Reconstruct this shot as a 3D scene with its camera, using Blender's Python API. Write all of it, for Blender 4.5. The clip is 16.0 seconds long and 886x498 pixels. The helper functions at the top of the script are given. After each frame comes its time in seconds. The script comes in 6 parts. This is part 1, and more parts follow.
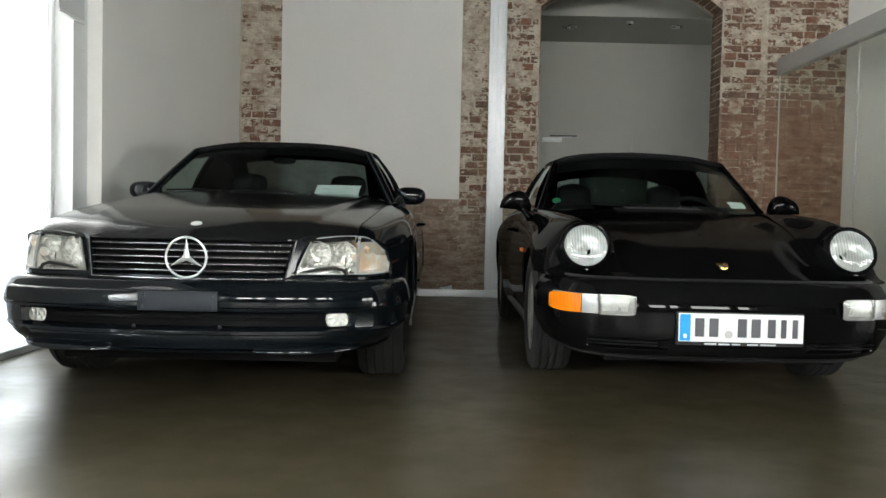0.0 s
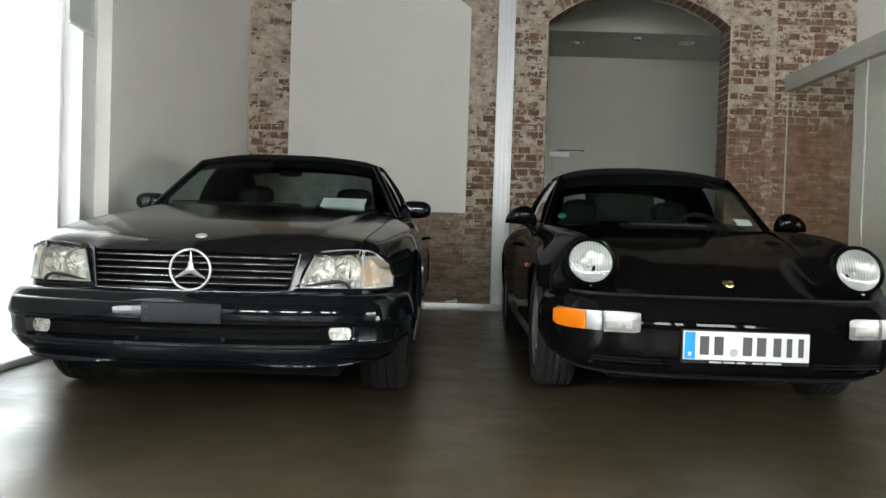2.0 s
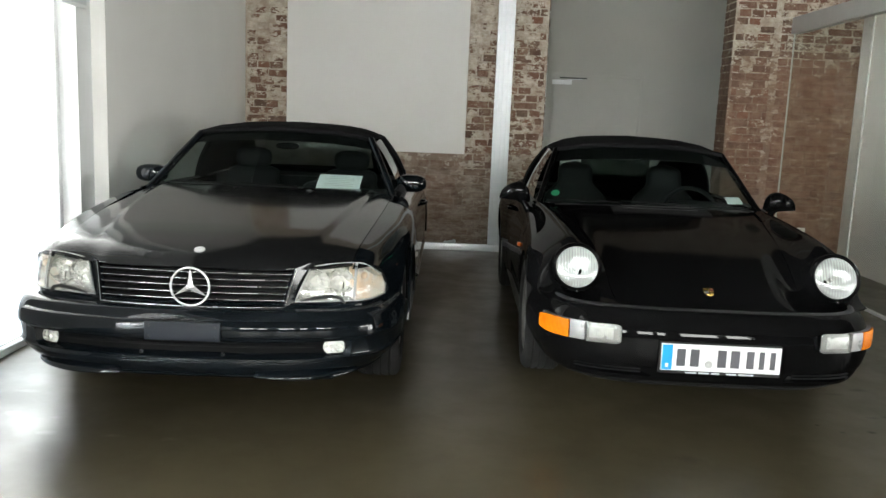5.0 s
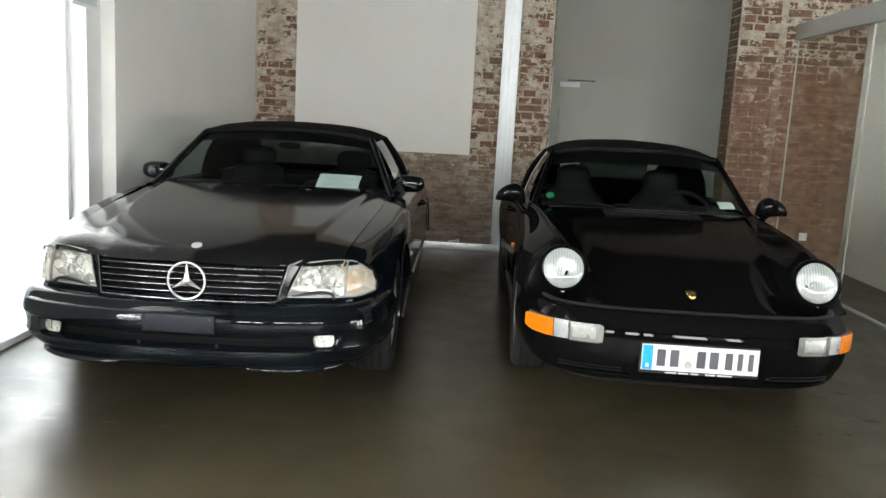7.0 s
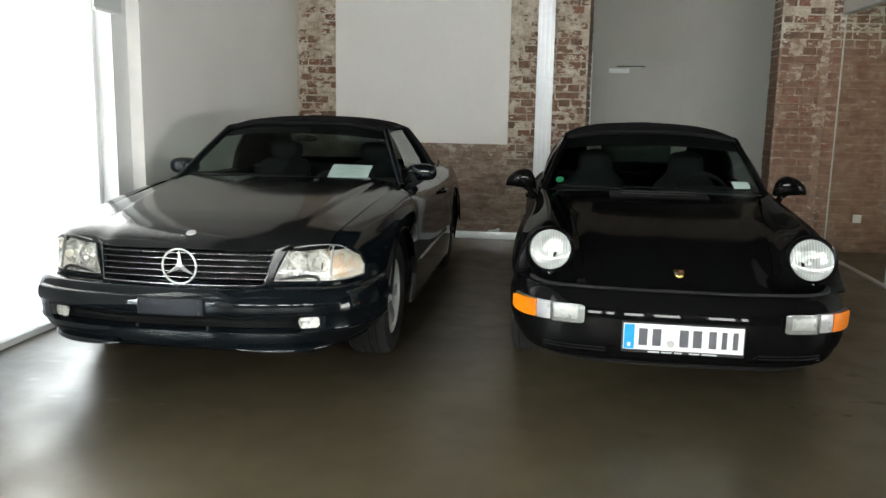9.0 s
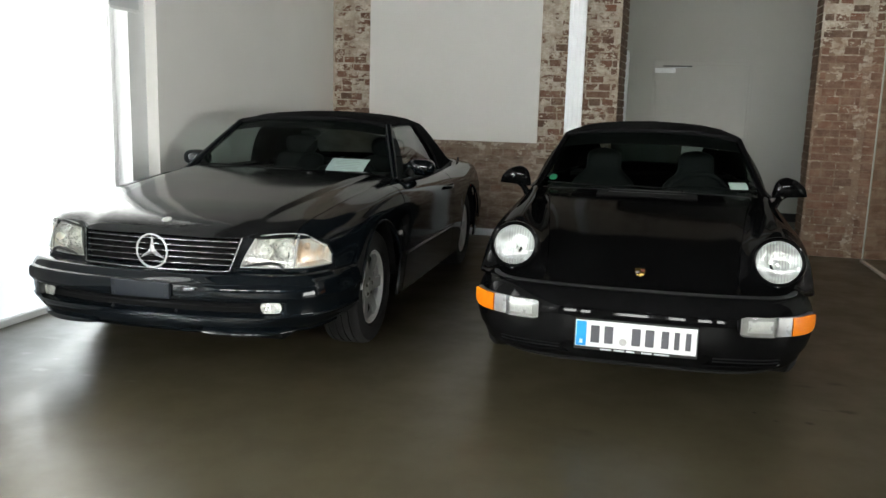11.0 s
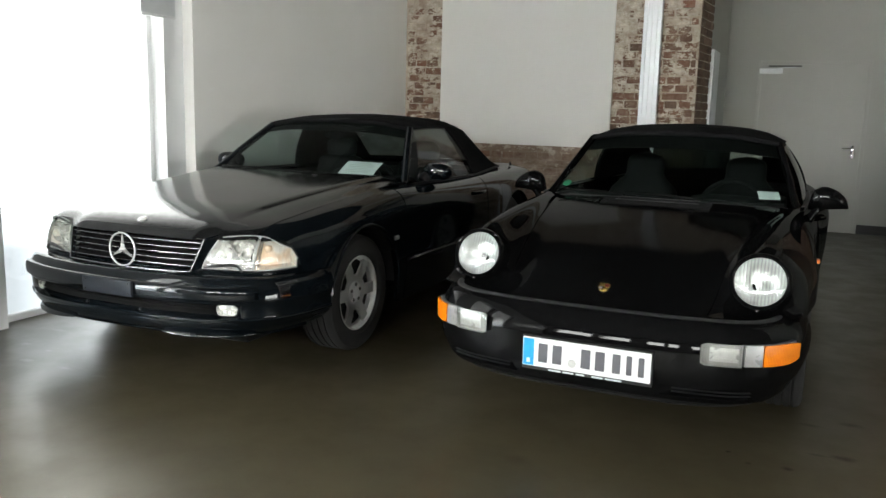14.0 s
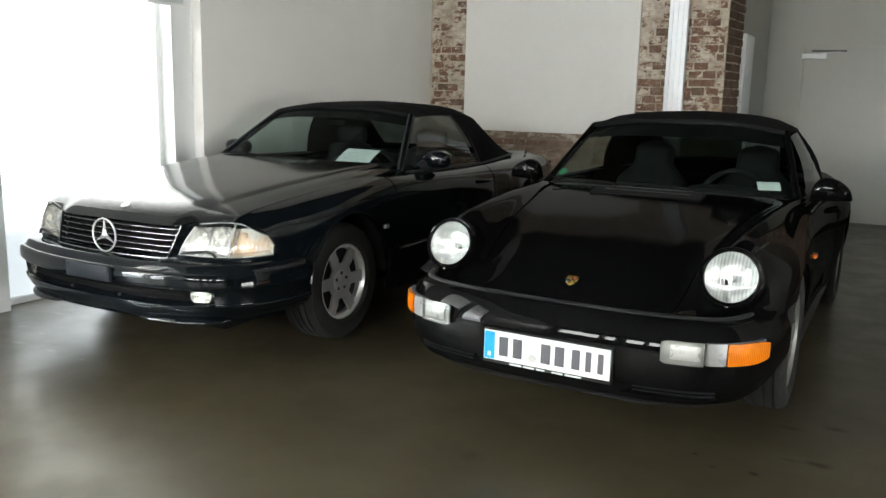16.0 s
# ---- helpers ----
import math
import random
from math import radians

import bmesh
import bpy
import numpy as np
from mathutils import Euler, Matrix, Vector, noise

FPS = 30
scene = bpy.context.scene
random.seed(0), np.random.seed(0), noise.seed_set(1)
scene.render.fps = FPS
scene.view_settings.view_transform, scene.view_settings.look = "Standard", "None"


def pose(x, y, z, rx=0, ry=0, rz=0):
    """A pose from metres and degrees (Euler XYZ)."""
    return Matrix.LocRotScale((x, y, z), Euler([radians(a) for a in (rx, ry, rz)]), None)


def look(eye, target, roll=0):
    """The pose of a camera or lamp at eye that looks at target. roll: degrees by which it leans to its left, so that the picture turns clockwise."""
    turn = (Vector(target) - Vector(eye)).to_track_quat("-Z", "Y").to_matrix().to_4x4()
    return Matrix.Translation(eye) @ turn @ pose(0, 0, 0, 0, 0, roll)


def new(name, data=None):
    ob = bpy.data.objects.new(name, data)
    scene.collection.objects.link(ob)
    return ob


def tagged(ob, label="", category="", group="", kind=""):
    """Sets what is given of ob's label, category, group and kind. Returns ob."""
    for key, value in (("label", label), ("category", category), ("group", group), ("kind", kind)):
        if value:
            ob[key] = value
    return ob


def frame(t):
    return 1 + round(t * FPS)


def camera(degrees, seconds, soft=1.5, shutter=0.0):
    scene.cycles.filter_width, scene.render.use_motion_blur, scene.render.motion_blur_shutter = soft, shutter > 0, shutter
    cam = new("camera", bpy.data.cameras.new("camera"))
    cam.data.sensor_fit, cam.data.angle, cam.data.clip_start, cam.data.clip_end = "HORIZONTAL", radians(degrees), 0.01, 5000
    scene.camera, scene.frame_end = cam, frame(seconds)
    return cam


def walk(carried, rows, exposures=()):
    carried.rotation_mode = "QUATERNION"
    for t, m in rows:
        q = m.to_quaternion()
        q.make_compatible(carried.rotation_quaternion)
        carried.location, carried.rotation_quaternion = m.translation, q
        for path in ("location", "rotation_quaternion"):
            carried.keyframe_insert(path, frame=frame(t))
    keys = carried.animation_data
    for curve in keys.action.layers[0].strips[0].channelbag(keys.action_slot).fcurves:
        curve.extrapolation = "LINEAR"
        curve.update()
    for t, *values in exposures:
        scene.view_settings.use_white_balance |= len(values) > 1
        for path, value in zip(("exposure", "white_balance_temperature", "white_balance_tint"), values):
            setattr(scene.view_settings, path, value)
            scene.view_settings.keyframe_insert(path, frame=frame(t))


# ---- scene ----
cam = camera(56.8, 16.0)
METRES, EYE, TILT, LEAN, TURN = 3.25, 0.796, -0.15, 0.37, 0.0
ROWS = [
    (0.0, 0.0, 0.0, 0.0, 0.05, -1.95, -1.61),
    (0.5, 0.0005, 0.0019, 0.0008, 0.5, -1.68, -1.63),
    (1.0, 0.0035, 0.0011, 0.0018, 0.28, -1.25, -1.68),
    (1.5, 0.0028, 0.0019, 0.0034, 0.54, -0.97, -1.82),
    (2.0, 0.0036, 0.0019, 0.0028, 0.56, -1.08, -2.19),
    (2.5, 0.0038, 0.0008, 0.0082, 0.35, -0.65, -2.67),
    (3.0, 0.0032, 0.0045, 0.0295, 0.02, -1.77, -2.56),
    (3.5, 0.0057, 0.0034, 0.0834, 0.02, -4.9, -2.55),
    (4.0, 0.0092, -0.0104, 0.1429, 0.27, -6.88, -2.59),
    (6.5, 0.0394, -0.03, 0.1821, 1.93, -9.82, -3.16),
    (7.0, 0.0543, -0.0548, 0.1816, 2.15, -9.06, -3.44),
    (7.5, 0.0782, -0.0648, 0.1799, 2.87, -9.34, -2.78),
    (8.0, 0.1178, -0.0585, 0.1753, 5.04, -9.65, -1.69),
    (8.5, 0.1573, -0.0601, 0.1739, 6.64, -9.6, -1.26),
    (9.0, 0.2052, -0.0682, 0.1734, 7.93, -9.6, -1.44),
    (11.5, 0.4223, -0.0402, 0.1663, 15.81, -9.89, -2.08),
    (12.0, 0.4631, -0.0129, 0.1631, 17.92, -10.07, -2.06),
    (12.5, 0.5059, -0.0022, 0.1659, 19.12, -10.03, -1.91),
    (13.0, 0.5514, 0.0168, 0.17, 20.41, -9.83, -2.07),
    (13.5, 0.5911, 0.0595, 0.168, 22.69, -9.89, -2.14),
    (14.0, 0.6241, 0.0954, 0.1694, 24.43, -9.63, -1.86),
    (14.5, 0.6603, 0.1125, 0.1684, 26.23, -9.6, -1.96),
    (15.0, 0.695, 0.1309, 0.1681, 27.52, -10.17, -2.05),
    (15.5, 0.716, 0.1543, 0.1716, 28.03, -10.5, -2.0),
    (16.0, 0.7259, 0.1715, 0.1717, 28.71, -10.6, -1.8),
]
walk(cam, [(t, pose(0, 0, EYE, TILT, LEAN, TURN) @ pose(METRES * x, METRES * y, METRES * z, 90 + pitch, roll, yaw)) for t, x, y, z, yaw, pitch, roll in ROWS],
     [(0.0, 0.20), (3.0, 0.20), (4.0, 0.42), (7.0, 0.52), (9.0, 0.45), (12.0, 0.38), (14.5, 0.50), (16.0, 0.62)])

# ---- world and light ----
world = bpy.data.worlds.new("overcast_sky")
scene.world = world
world.use_nodes = True
_wn = world.node_tree.nodes
_sky = _wn.new("ShaderNodeTexSky")
_sky.sky_type, _sky.sun_disc = "NISHITA", False
_sky.sun_elevation, _sky.sun_rotation = radians(38), radians(250)
_wn["Background"].inputs["Strength"].default_value = 0.10
world.node_tree.links.new(_sky.outputs[0], _wn["Background"].inputs["Color"])
_sun = bpy.data.lights.new("sun", "SUN")
_sun.energy, _sun.angle, _sun.color = 0.8, radians(15), (1.0, 0.96, 0.9)
sun = new("sun", _sun)
sun.matrix_world = look((-20, -6, 16), (0, 3, 0))
scene.view_settings.exposure = 0.0


def window_lamp(name, x, y, z, w, h, target, watts, colour=(0.962, 0.985, 0.95)):
    """An area lamp set in one opening; the hall and east ones are added fill."""
    d = bpy.data.lights.new(name, "AREA")
    d.shape, d.size, d.size_y, d.energy, d.color = "RECTANGLE", w, h, watts, colour
    ob = new(name, d)
    ob.matrix_world = look((x, y, z), target)
    return ob


PASSAGE_WATTS, EAST_WATTS, HALL_WATTS, STREET_GLOW, YARD_GLOW = 3.5, 3.0, 340.0, 31.0, 34.0

# ---- materials ----
class Nodes:
    """A small wrapper round one node material."""

    def __init__(self, name):
        self.m = bpy.data.materials.new(name)
        self.m.use_nodes = True
        self.t = self.m.node_tree
        self.b = self.t.nodes["Principled BSDF"]

    def node(self, kind, **props):
        n = self.t.nodes.new(kind)
        for k, v in props.items():
            setattr(n, k, v)
        return n

    def link(self, a, b):
        self.t.links.new(a, b)

    def set(self, **vals):
        for k, v in vals.items():
            name = k.replace("_", " ")
            if isinstance(v, tuple) and len(v) == 3:
                v = (*v, 1.0)
            self.b.inputs[name].default_value = v
        return self

    def coords(self, space="object"):
        if space == "world":
            return self.node("ShaderNodeNewGeometry").outputs["Position"]
        return self.node("ShaderNodeTexCoord").outputs["Object"]

    def noise(self, scale, detail=4, rough=0.55, vec=None, stretch=None):
        n = self.node("ShaderNodeTexNoise")
        n.inputs["Scale"].default_value, n.inputs["Detail"].default_value, n.inputs["Roughness"].default_value = scale, detail, rough
        if vec is None:
            vec = self.coords()
        if stretch:
            mp = self.node("ShaderNodeMapping")
            mp.inputs["Scale"].default_value = stretch
            self.link(vec, mp.inputs["Vector"])
            vec = mp.outputs[0]
        self.link(vec, n.inputs["Vector"])
        return n.outputs["Fac"]

    def ramp(self, fac, *stops):
        r = self.node("ShaderNodeValToRGB")
        e = r.color_ramp.elements
        while len(e) < len(stops):
            e.new(0.5)
        for el, (p, c) in zip(e, stops):
            el.position = p
            el.color = (c, c, c, 1) if isinstance(c, (int, float)) else (*c, 1)
        self.link(fac, r.inputs["Fac"])
        return r.outputs["Color"]

    def mix(self, fac, a, b, blend="MIX"):
        n = self.node("ShaderNodeMix", data_type="RGBA", blend_type=blend)
        for sock, v in ((n.inputs[0], fac), (n.inputs[6], a), (n.inputs[7], b)):
            if isinstance(v, bpy.types.NodeSocket):
                self.link(v, sock)
            else:
                sock.default_value = v if isinstance(v, (int, float)) else (*v, 1)
        return n.outputs[2]

    def math(self, op, a, b=0.0, clamp=False):
        n = self.node("ShaderNodeMath", operation=op, use_clamp=clamp)
        for sock, v in zip(n.inputs, (a, b)):
            if isinstance(v, bpy.types.NodeSocket):
                self.link(v, sock)
            else:
                sock.default_value = v
        return n.outputs[0]

    def bump(self, height, strength=0.2, distance=0.002):
        n = self.node("ShaderNodeBump")
        n.inputs["Strength"].default_value, n.inputs["Distance"].default_value = strength, distance
        self.link(height, n.inputs["Height"])
        self.link(n.outputs[0], self.b.inputs["Normal"])
        return self

    def colour(self, sock):
        self.link(sock, self.b.inputs["Base Color"])
        return self

    def rough(self, sock):
        self.link(sock, self.b.inputs["Roughness"])
        return self


def plain(name, c, rough=0.5, metal=0.0, var=0.12, scale=30.0, **kw):
    """A surface with a little grain and uneven gloss."""
    n = Nodes(name).set(Metallic=metal, **kw)
    f = n.noise(scale)
    n.colour(n.mix(f, tuple(v * (1 - var) for v in c), tuple(min(1, v * (1 + var)) for v in c)))
    n.rough(n.ramp(n.noise(scale * 0.3), (0.3, max(0, rough - 0.05)), (0.7, min(1, rough + 0.05))))
    return n.m


def make_plaster(name="white_plaster", tone=1.0):
    n = Nodes(name).set(Roughness=0.75)
    w = n.coords("world")
    big, fine = n.noise(0.7, 3, vec=w), n.noise(60, 3, vec=w)
    c = n.mix(n.ramp(big, (0.3, 0.0), (0.7, 1.0)), tuple(v * tone for v in (0.81, 0.80, 0.765)), tuple(v * tone for v in (0.87, 0.86, 0.83)))
    n.colour(c)
    n.bump(fine, 0.12, 0.001)
    return n.m


# Dried drips in front of the sports car, and pale rubbed spots near the street windows: (x, y, half length, half width, strength).
FLOOR_STAINS = ((2.044, 3.591, 0.024, 0.020, 0.75), (2.245, 3.80, 0.055, 0.028, 0.7), (2.15, 3.79, 0.05, 0.012, 0.5), (1.818, 3.656, 0.011, 0.011, 0.8),
                (2.286, 4.22, 0.045, 0.03, 0.6), (2.114, 4.133, 0.05, 0.02, 0.5), (1.90, 3.574, 0.014, 0.012, 0.6), (1.093, 3.177, 0.06, 0.05, 0.3))
FLOOR_SCUFFS = ((-1.60, 3.16, 0.05, 0.03, 0.8), (-1.32, 3.16, 0.06, 0.02, 0.6), (-1.85, 3.36, 0.04, 0.03, 0.7), (-1.93, 3.64, 0.08, 0.025, 0.5), (-1.08, 3.15, 0.04, 0.025, 0.55), (-1.64, 3.33, 0.03, 0.02, 0.6))


def make_floor():
    n = Nodes("polished_concrete").set(Specular_IOR_Level=0.62, Specular_Tint=(1.0, 0.96, 0.86, 1.0))
    w = n.coords("world")
    big, mid, fine = n.noise(0.45, 2, 0.5, vec=w), n.noise(1.8, 5, 0.6, vec=w), n.noise(90, 2, vec=w)
    c = n.mix(n.ramp(big, (0.3, 0), (0.7, 1)), (0.039, 0.032, 0.0175), (0.050, 0.0415, 0.023))
    c = n.mix(n.ramp(mid, (0.35, 0), (0.7, 0.75)), c, (0.030, 0.0245, 0.0132))
    c = n.mix(n.math("MULTIPLY", fine, 0.25), c, (0.055, 0.046, 0.029))
    ragged = n.noise(22, 4, 0.6, vec=w)

    def spot(x, y, a, b, k, edge):
        mp = n.node("ShaderNodeMapping")
        mp.inputs["Location"].default_value = (-x / a, -y / b, 0)
        mp.inputs["Scale"].default_value = (1 / a, 1 / b, 1)
        n.link(w, mp.inputs["Vector"])
        ln = n.node("ShaderNodeVectorMath", operation="LENGTH")
        n.link(mp.outputs[0], ln.inputs[0])
        return n.ramp(n.math("MULTIPLY", n.math("ADD", ln.outputs["Value"], n.math("MULTIPLY", ragged, edge)), 0.4), (0.36, k), (0.73, 0.0))

    gloss = None
    for stain in FLOOR_STAINS:
        f = spot(*stain, 1.2)
        c = n.mix(f, c, (0.010, 0.009, 0.008))
        dull = n.math("SUBTRACT", 1.0, n.math("MULTIPLY", f, 0.9))
        gloss = dull if gloss is None else n.math("MULTIPLY", gloss, dull)
    n.link(n.math("MULTIPLY", gloss, 0.62), n.b.inputs["Specular IOR Level"])
    for scuff in FLOOR_SCUFFS:
        c = n.mix(spot(*scuff, 1.6), c, (0.13, 0.125, 0.11))
    n.colour(c)
    r = n.mix(n.ramp(n.noise(3.5, 4, 0.6, vec=w), (0.38, 0), (0.62, 1)), (0.30, 0.30, 0.30), (0.40, 0.40, 0.40))
    n.rough(r)
    return n.m


def wash_mask(n, w, bias):
    """Where old whitewash still clings to the brickwork: flaking patches, thicker above head height and on the west pier."""
    patches, flakes = n.noise(1.7, 4, 0.6, vec=w), n.noise(17, 7, 0.72, vec=w, stretch=(0.75, 1.0, 1.3))
    sep = n.node("ShaderNodeSeparateXYZ")
    n.link(w, sep.inputs[0])
    x, z = n.math("ADD", sep.outputs["X"], 2.2), sep.outputs["Z"]
    high = n.ramp(n.math("MULTIPLY", z, 0.25), (0.47, 0.0), (0.55, 1.0))
    west = n.ramp(n.math("MULTIPLY", x, 0.5), (0.20, 1.0), (0.30, 0.0))
    mid = n.ramp(n.math("MULTIPLY", x, 0.25), (0.565, 0.0), (0.585, 1.0), (0.775, 0.85), (0.80, 0.0))
    east = n.ramp(n.math("MULTIPLY", x, 0.18), (0.885, 0.0), (0.90, 1.0))
    low = n.ramp(n.math("MULTIPLY", z, 0.5), (0.35, 1.0), (0.55, 0.0))
    low = n.math("MULTIPLY", low, n.ramp(n.math("MULTIPLY", x, 0.2), (0.60, 1.0), (0.70, 0.12)))
    # Loose flakes on broad patches, more of it in the three zones where the old coat has held.
    v = n.math("ADD", n.math("MULTIPLY", n.math("SUBTRACT", patches, 0.5), 0.5), n.math("MULTIPLY", n.math("SUBTRACT", flakes, 0.5), 1.6))
    for zone, weight in ((high, 0.14), (west, 0.20), (mid, 0.14), (low, -0.12), (n.math("MULTIPLY", east, n.math("SUBTRACT", 1.0, high)), -0.09)):
        v = n.math("ADD", v, n.math("MULTIPLY", zone, weight))
    core = n.ramp(n.math("MULTIPLY", x, 0.25), (0.585, 0.0), (0.60, 1.0), (0.655, 1.0), (0.675, 0.0))
    v = n.math("ADD", n.math("ADD", v, bias), n.math("MULTIPLY", core, 0.07))
    # Reddish tone on the east pier; the jump at the glass paints its haze.
    tone_and_veil = n.math("MULTIPLY", n.math("SUBTRACT", 1.0, high), n.ramp(n.math("MULTIPLY", x, 0.18), (0.885, 0.0), (0.905, 0.32), (0.985, 0.36), (1.0, 0.66)))
    return n.ramp(n.math("ADD", v, 0.5), (0.475, 0.0), (0.535, 1.0)), flakes, low, tone_and_veil


def smear(n, w, c, low, share):
    """Old render and dirt smeared over the lowest metre."""
    f = n.ramp(n.noise(3.4, 6, 0.7, vec=w, stretch=(0.6, 1.0, 1.6)), (0.28, 0.0), (0.52, share))
    tone = n.mix(n.ramp(n.noise(9, 6, 0.7, vec=w, stretch=(0.6, 1.0, 1.6)), (0.36, 0.0), (0.64, 1.0)), (0.17, 0.115, 0.085), (0.42, 0.36, 0.295))
    return n.mix(n.math("MULTIPLY", low, f), c, tone)


def grime(n, w, c, amount):
    """Brown dirt and thin old render that fuse bricks and joints."""
    f = n.ramp(n.noise(6.5, 6, 0.75, vec=w), (0.40, 0.0), (0.60, amount))
    return n.mix(f, c, n.mix(n.ramp(n.noise(20, 5, 0.7, vec=w), (0.35, 0.0), (0.65, 1.0)), (0.18, 0.10, 0.064), (0.35, 0.27, 0.20)))


def fuse(n, w, c, share):
    """Red-brown tone over bricks and joints alike; behind the glass it paints the pane's veil."""
    tone = n.mix(n.ramp(n.noise(9, 6, 0.7, vec=w, stretch=(0.6, 1.0, 1.5)), (0.38, 0.0), (0.64, 1.0)), (0.15, 0.072, 0.045), (0.33, 0.215, 0.15))
    return n.mix(share, c, tone)


def make_brick(bare=False):
    n = Nodes("bare_brown_brick" if bare else "old_red_brick").set(Roughness=0.9, Specular_IOR_Level=0.25)
    w = n.coords("world")
    rnd = n.node("ShaderNodeObjectInfo").outputs["Random"]
    base = n.ramp(rnd, (0.0, (0.06, 0.034, 0.025)), (0.3, (0.13, 0.058, 0.038)), (0.6, (0.18, 0.076, 0.047)), (0.85, (0.11, 0.065, 0.046)), (1.0, (0.24, 0.085, 0.044)))
    base = n.mix(n.math("ADD", n.math("MULTIPLY", n.noise(40, 5, vec=w), 0.5), 0.15), base, (0.15, 0.095, 0.07))
    own = n.math("MULTIPLY", n.math("SUBTRACT", n.math("FRACT", n.math("MULTIPLY", rnd, 7.3)), 0.5), 0.34)
    mask, flakes, low, tone_and_veil = wash_mask(n, w, n.math("SUBTRACT", own, 0.40 if bare else 0.19))
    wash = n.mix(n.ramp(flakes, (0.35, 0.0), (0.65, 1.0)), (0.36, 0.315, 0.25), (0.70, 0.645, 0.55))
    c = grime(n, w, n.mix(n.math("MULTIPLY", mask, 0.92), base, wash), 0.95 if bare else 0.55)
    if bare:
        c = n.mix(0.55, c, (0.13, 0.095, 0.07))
    n.colour(smear(n, w, fuse(n, w, c, tone_and_veil), low, 0.75))
    n.bump(n.noise(55, 6, 0.7, vec=w), 0.5, 0.004)
    return n.m


def make_mortar():
    n = Nodes("limewashed_mortar").set(Roughness=0.95, Specular_IOR_Level=0.25)
    w = n.coords("world")
    mask, flakes, low, tone_and_veil = wash_mask(n, w, 0.0)
    raw = n.mix(n.noise(30, 4, vec=w), (0.14, 0.095, 0.07), (0.30, 0.235, 0.185))
    n.colour(smear(n, w, fuse(n, w, grime(n, w, n.mix(mask, raw, (0.53, 0.48, 0.40)), 0.7), tone_and_veil), low, 0.85))
    n.bump(n.noise(70, 6, 0.7, vec=w), 0.6, 0.004)
    return n.m


def make_glass(name, tint=(1, 1, 1), rough=0.0, ior=1.45):
    n = Nodes(name).set(Base_Color=tint, Roughness=rough, IOR=ior, Transmission_Weight=1.0)
    return n.m


def make_paint(name, c, flake, haze, coat=1.0, ior=1.46):
    n = Nodes(name).set(Base_Color=c, Roughness=0.4, Metallic=0.0, Specular_IOR_Level=0.0, Coat_Weight=coat, Coat_Roughness=0.03, Coat_IOR=ior)
    w = n.coords("world")
    n.colour(n.mix(n.noise(900, 2, vec=w), c, flake))
    dust = n.noise(3.0, 5, vec=w)
    cr = n.ramp(dust, (0.35, haze), (0.75, haze + 0.035))
    n.link(cr, n.b.inputs["Coat Roughness"])
    return n.m


PLASTER = make_plaster()
PANEL_PLASTER = make_plaster("off_white_panel_plaster", 0.90)
# Plaster greyed to hold the passage dim: its weaker light is in the colour.
DIMMED_PLASTER = plain("dimmed_passage_plaster", (0.45, 0.445, 0.405), 0.7, var=0.05, scale=1.5)
FLOOR = make_floor()
BRICK, BARE_BRICK = make_brick(), make_brick(True)
MORTAR = make_mortar()
GLASS = make_glass("clear_glass")
WHITE_PAINT = plain("white_frame_paint", (0.78, 0.79, 0.79), 0.35, var=0.04, scale=8)
ALU = plain("aluminium_profile", (0.72, 0.74, 0.76), 0.38, 0.55, var=0.05, scale=14)
COLUMN_ALU = plain("satin_column_aluminium", (0.70, 0.73, 0.75), 0.45, 0.3, var=0.05, scale=14)
GREY_STEEL = plain("grey_beam_paint", (0.38, 0.37, 0.345), 0.45, var=0.06, scale=12)
BLACK_PAINT = make_paint("black_car_paint", (0.0019, 0.0019, 0.0020), (0.0036, 0.0036, 0.0038), 0.03, 0.30)
DUSTY_BLACK = make_paint("dusty_black_hood_paint", (0.0016, 0.0016, 0.0017), (0.003, 0.003, 0.0032), 0.08, 0.26)
DUSTY_BLUE = make_paint("dusty_blue_black_hood_paint", (0.004, 0.0042, 0.0045), (0.008, 0.0083, 0.0087), 0.10, 1.0, 1.55)
BLUE_PAINT = make_paint("blue_black_metallic_paint", (0.0020, 0.0029, 0.0040), (0.0046, 0.0066, 0.0085), 0.05, 0.85)
CHROME = plain("chrome", (0.62, 0.62, 0.62), 0.10, 1.0, var=0.03)
BLACK_PLASTIC = plain("black_plastic", (0.012, 0.012, 0.013), 0.45, var=0.2, scale=60)
RUBBER = plain("tyre_rubber", (0.0075, 0.0072, 0.007), 0.8, var=0.25, scale=40)
HALL_GREY = plain("dark_hall_paint", (0.04, 0.038, 0.035), 0.8, var=0.25, scale=1.5)
DARK_CEILING = plain("dark_roof_deck", (0.045, 0.042, 0.038), 0.8, var=0.3, scale=1.2)
# Near-black for black parts, and for gaps whose shade is put into the colour.
NEAR_BLACK = plain("near_black_parts_and_shade", (0.005, 0.005, 0.005), 0.8, Specular_IOR_Level=0.1)

# ---- building helpers ----
def part(name, bm, material, parent=None, label="", smooth=0.0):
    """Link a bmesh as one mesh object, under its thing if there is one. smooth: the angle under which edges are rounded."""
    me = bpy.data.meshes.new(name)
    bmesh.ops.recalc_face_normals(bm, faces=bm.faces)
    if smooth:
        for f in bm.faces:
            f.smooth = True
        for e in bm.edges:
            if len(e.link_faces) == 2 and e.calc_face_angle(0) > radians(smooth):
                e.smooth = False
    bm.to_mesh(me)
    bm.free()
    for m in material if isinstance(material, (list, tuple)) else [material]:
        me.materials.append(m)
    ob = new(name, me)
    if parent is not None:
        ob.parent = parent
    if label:
        ob["label"] = label
    return ob


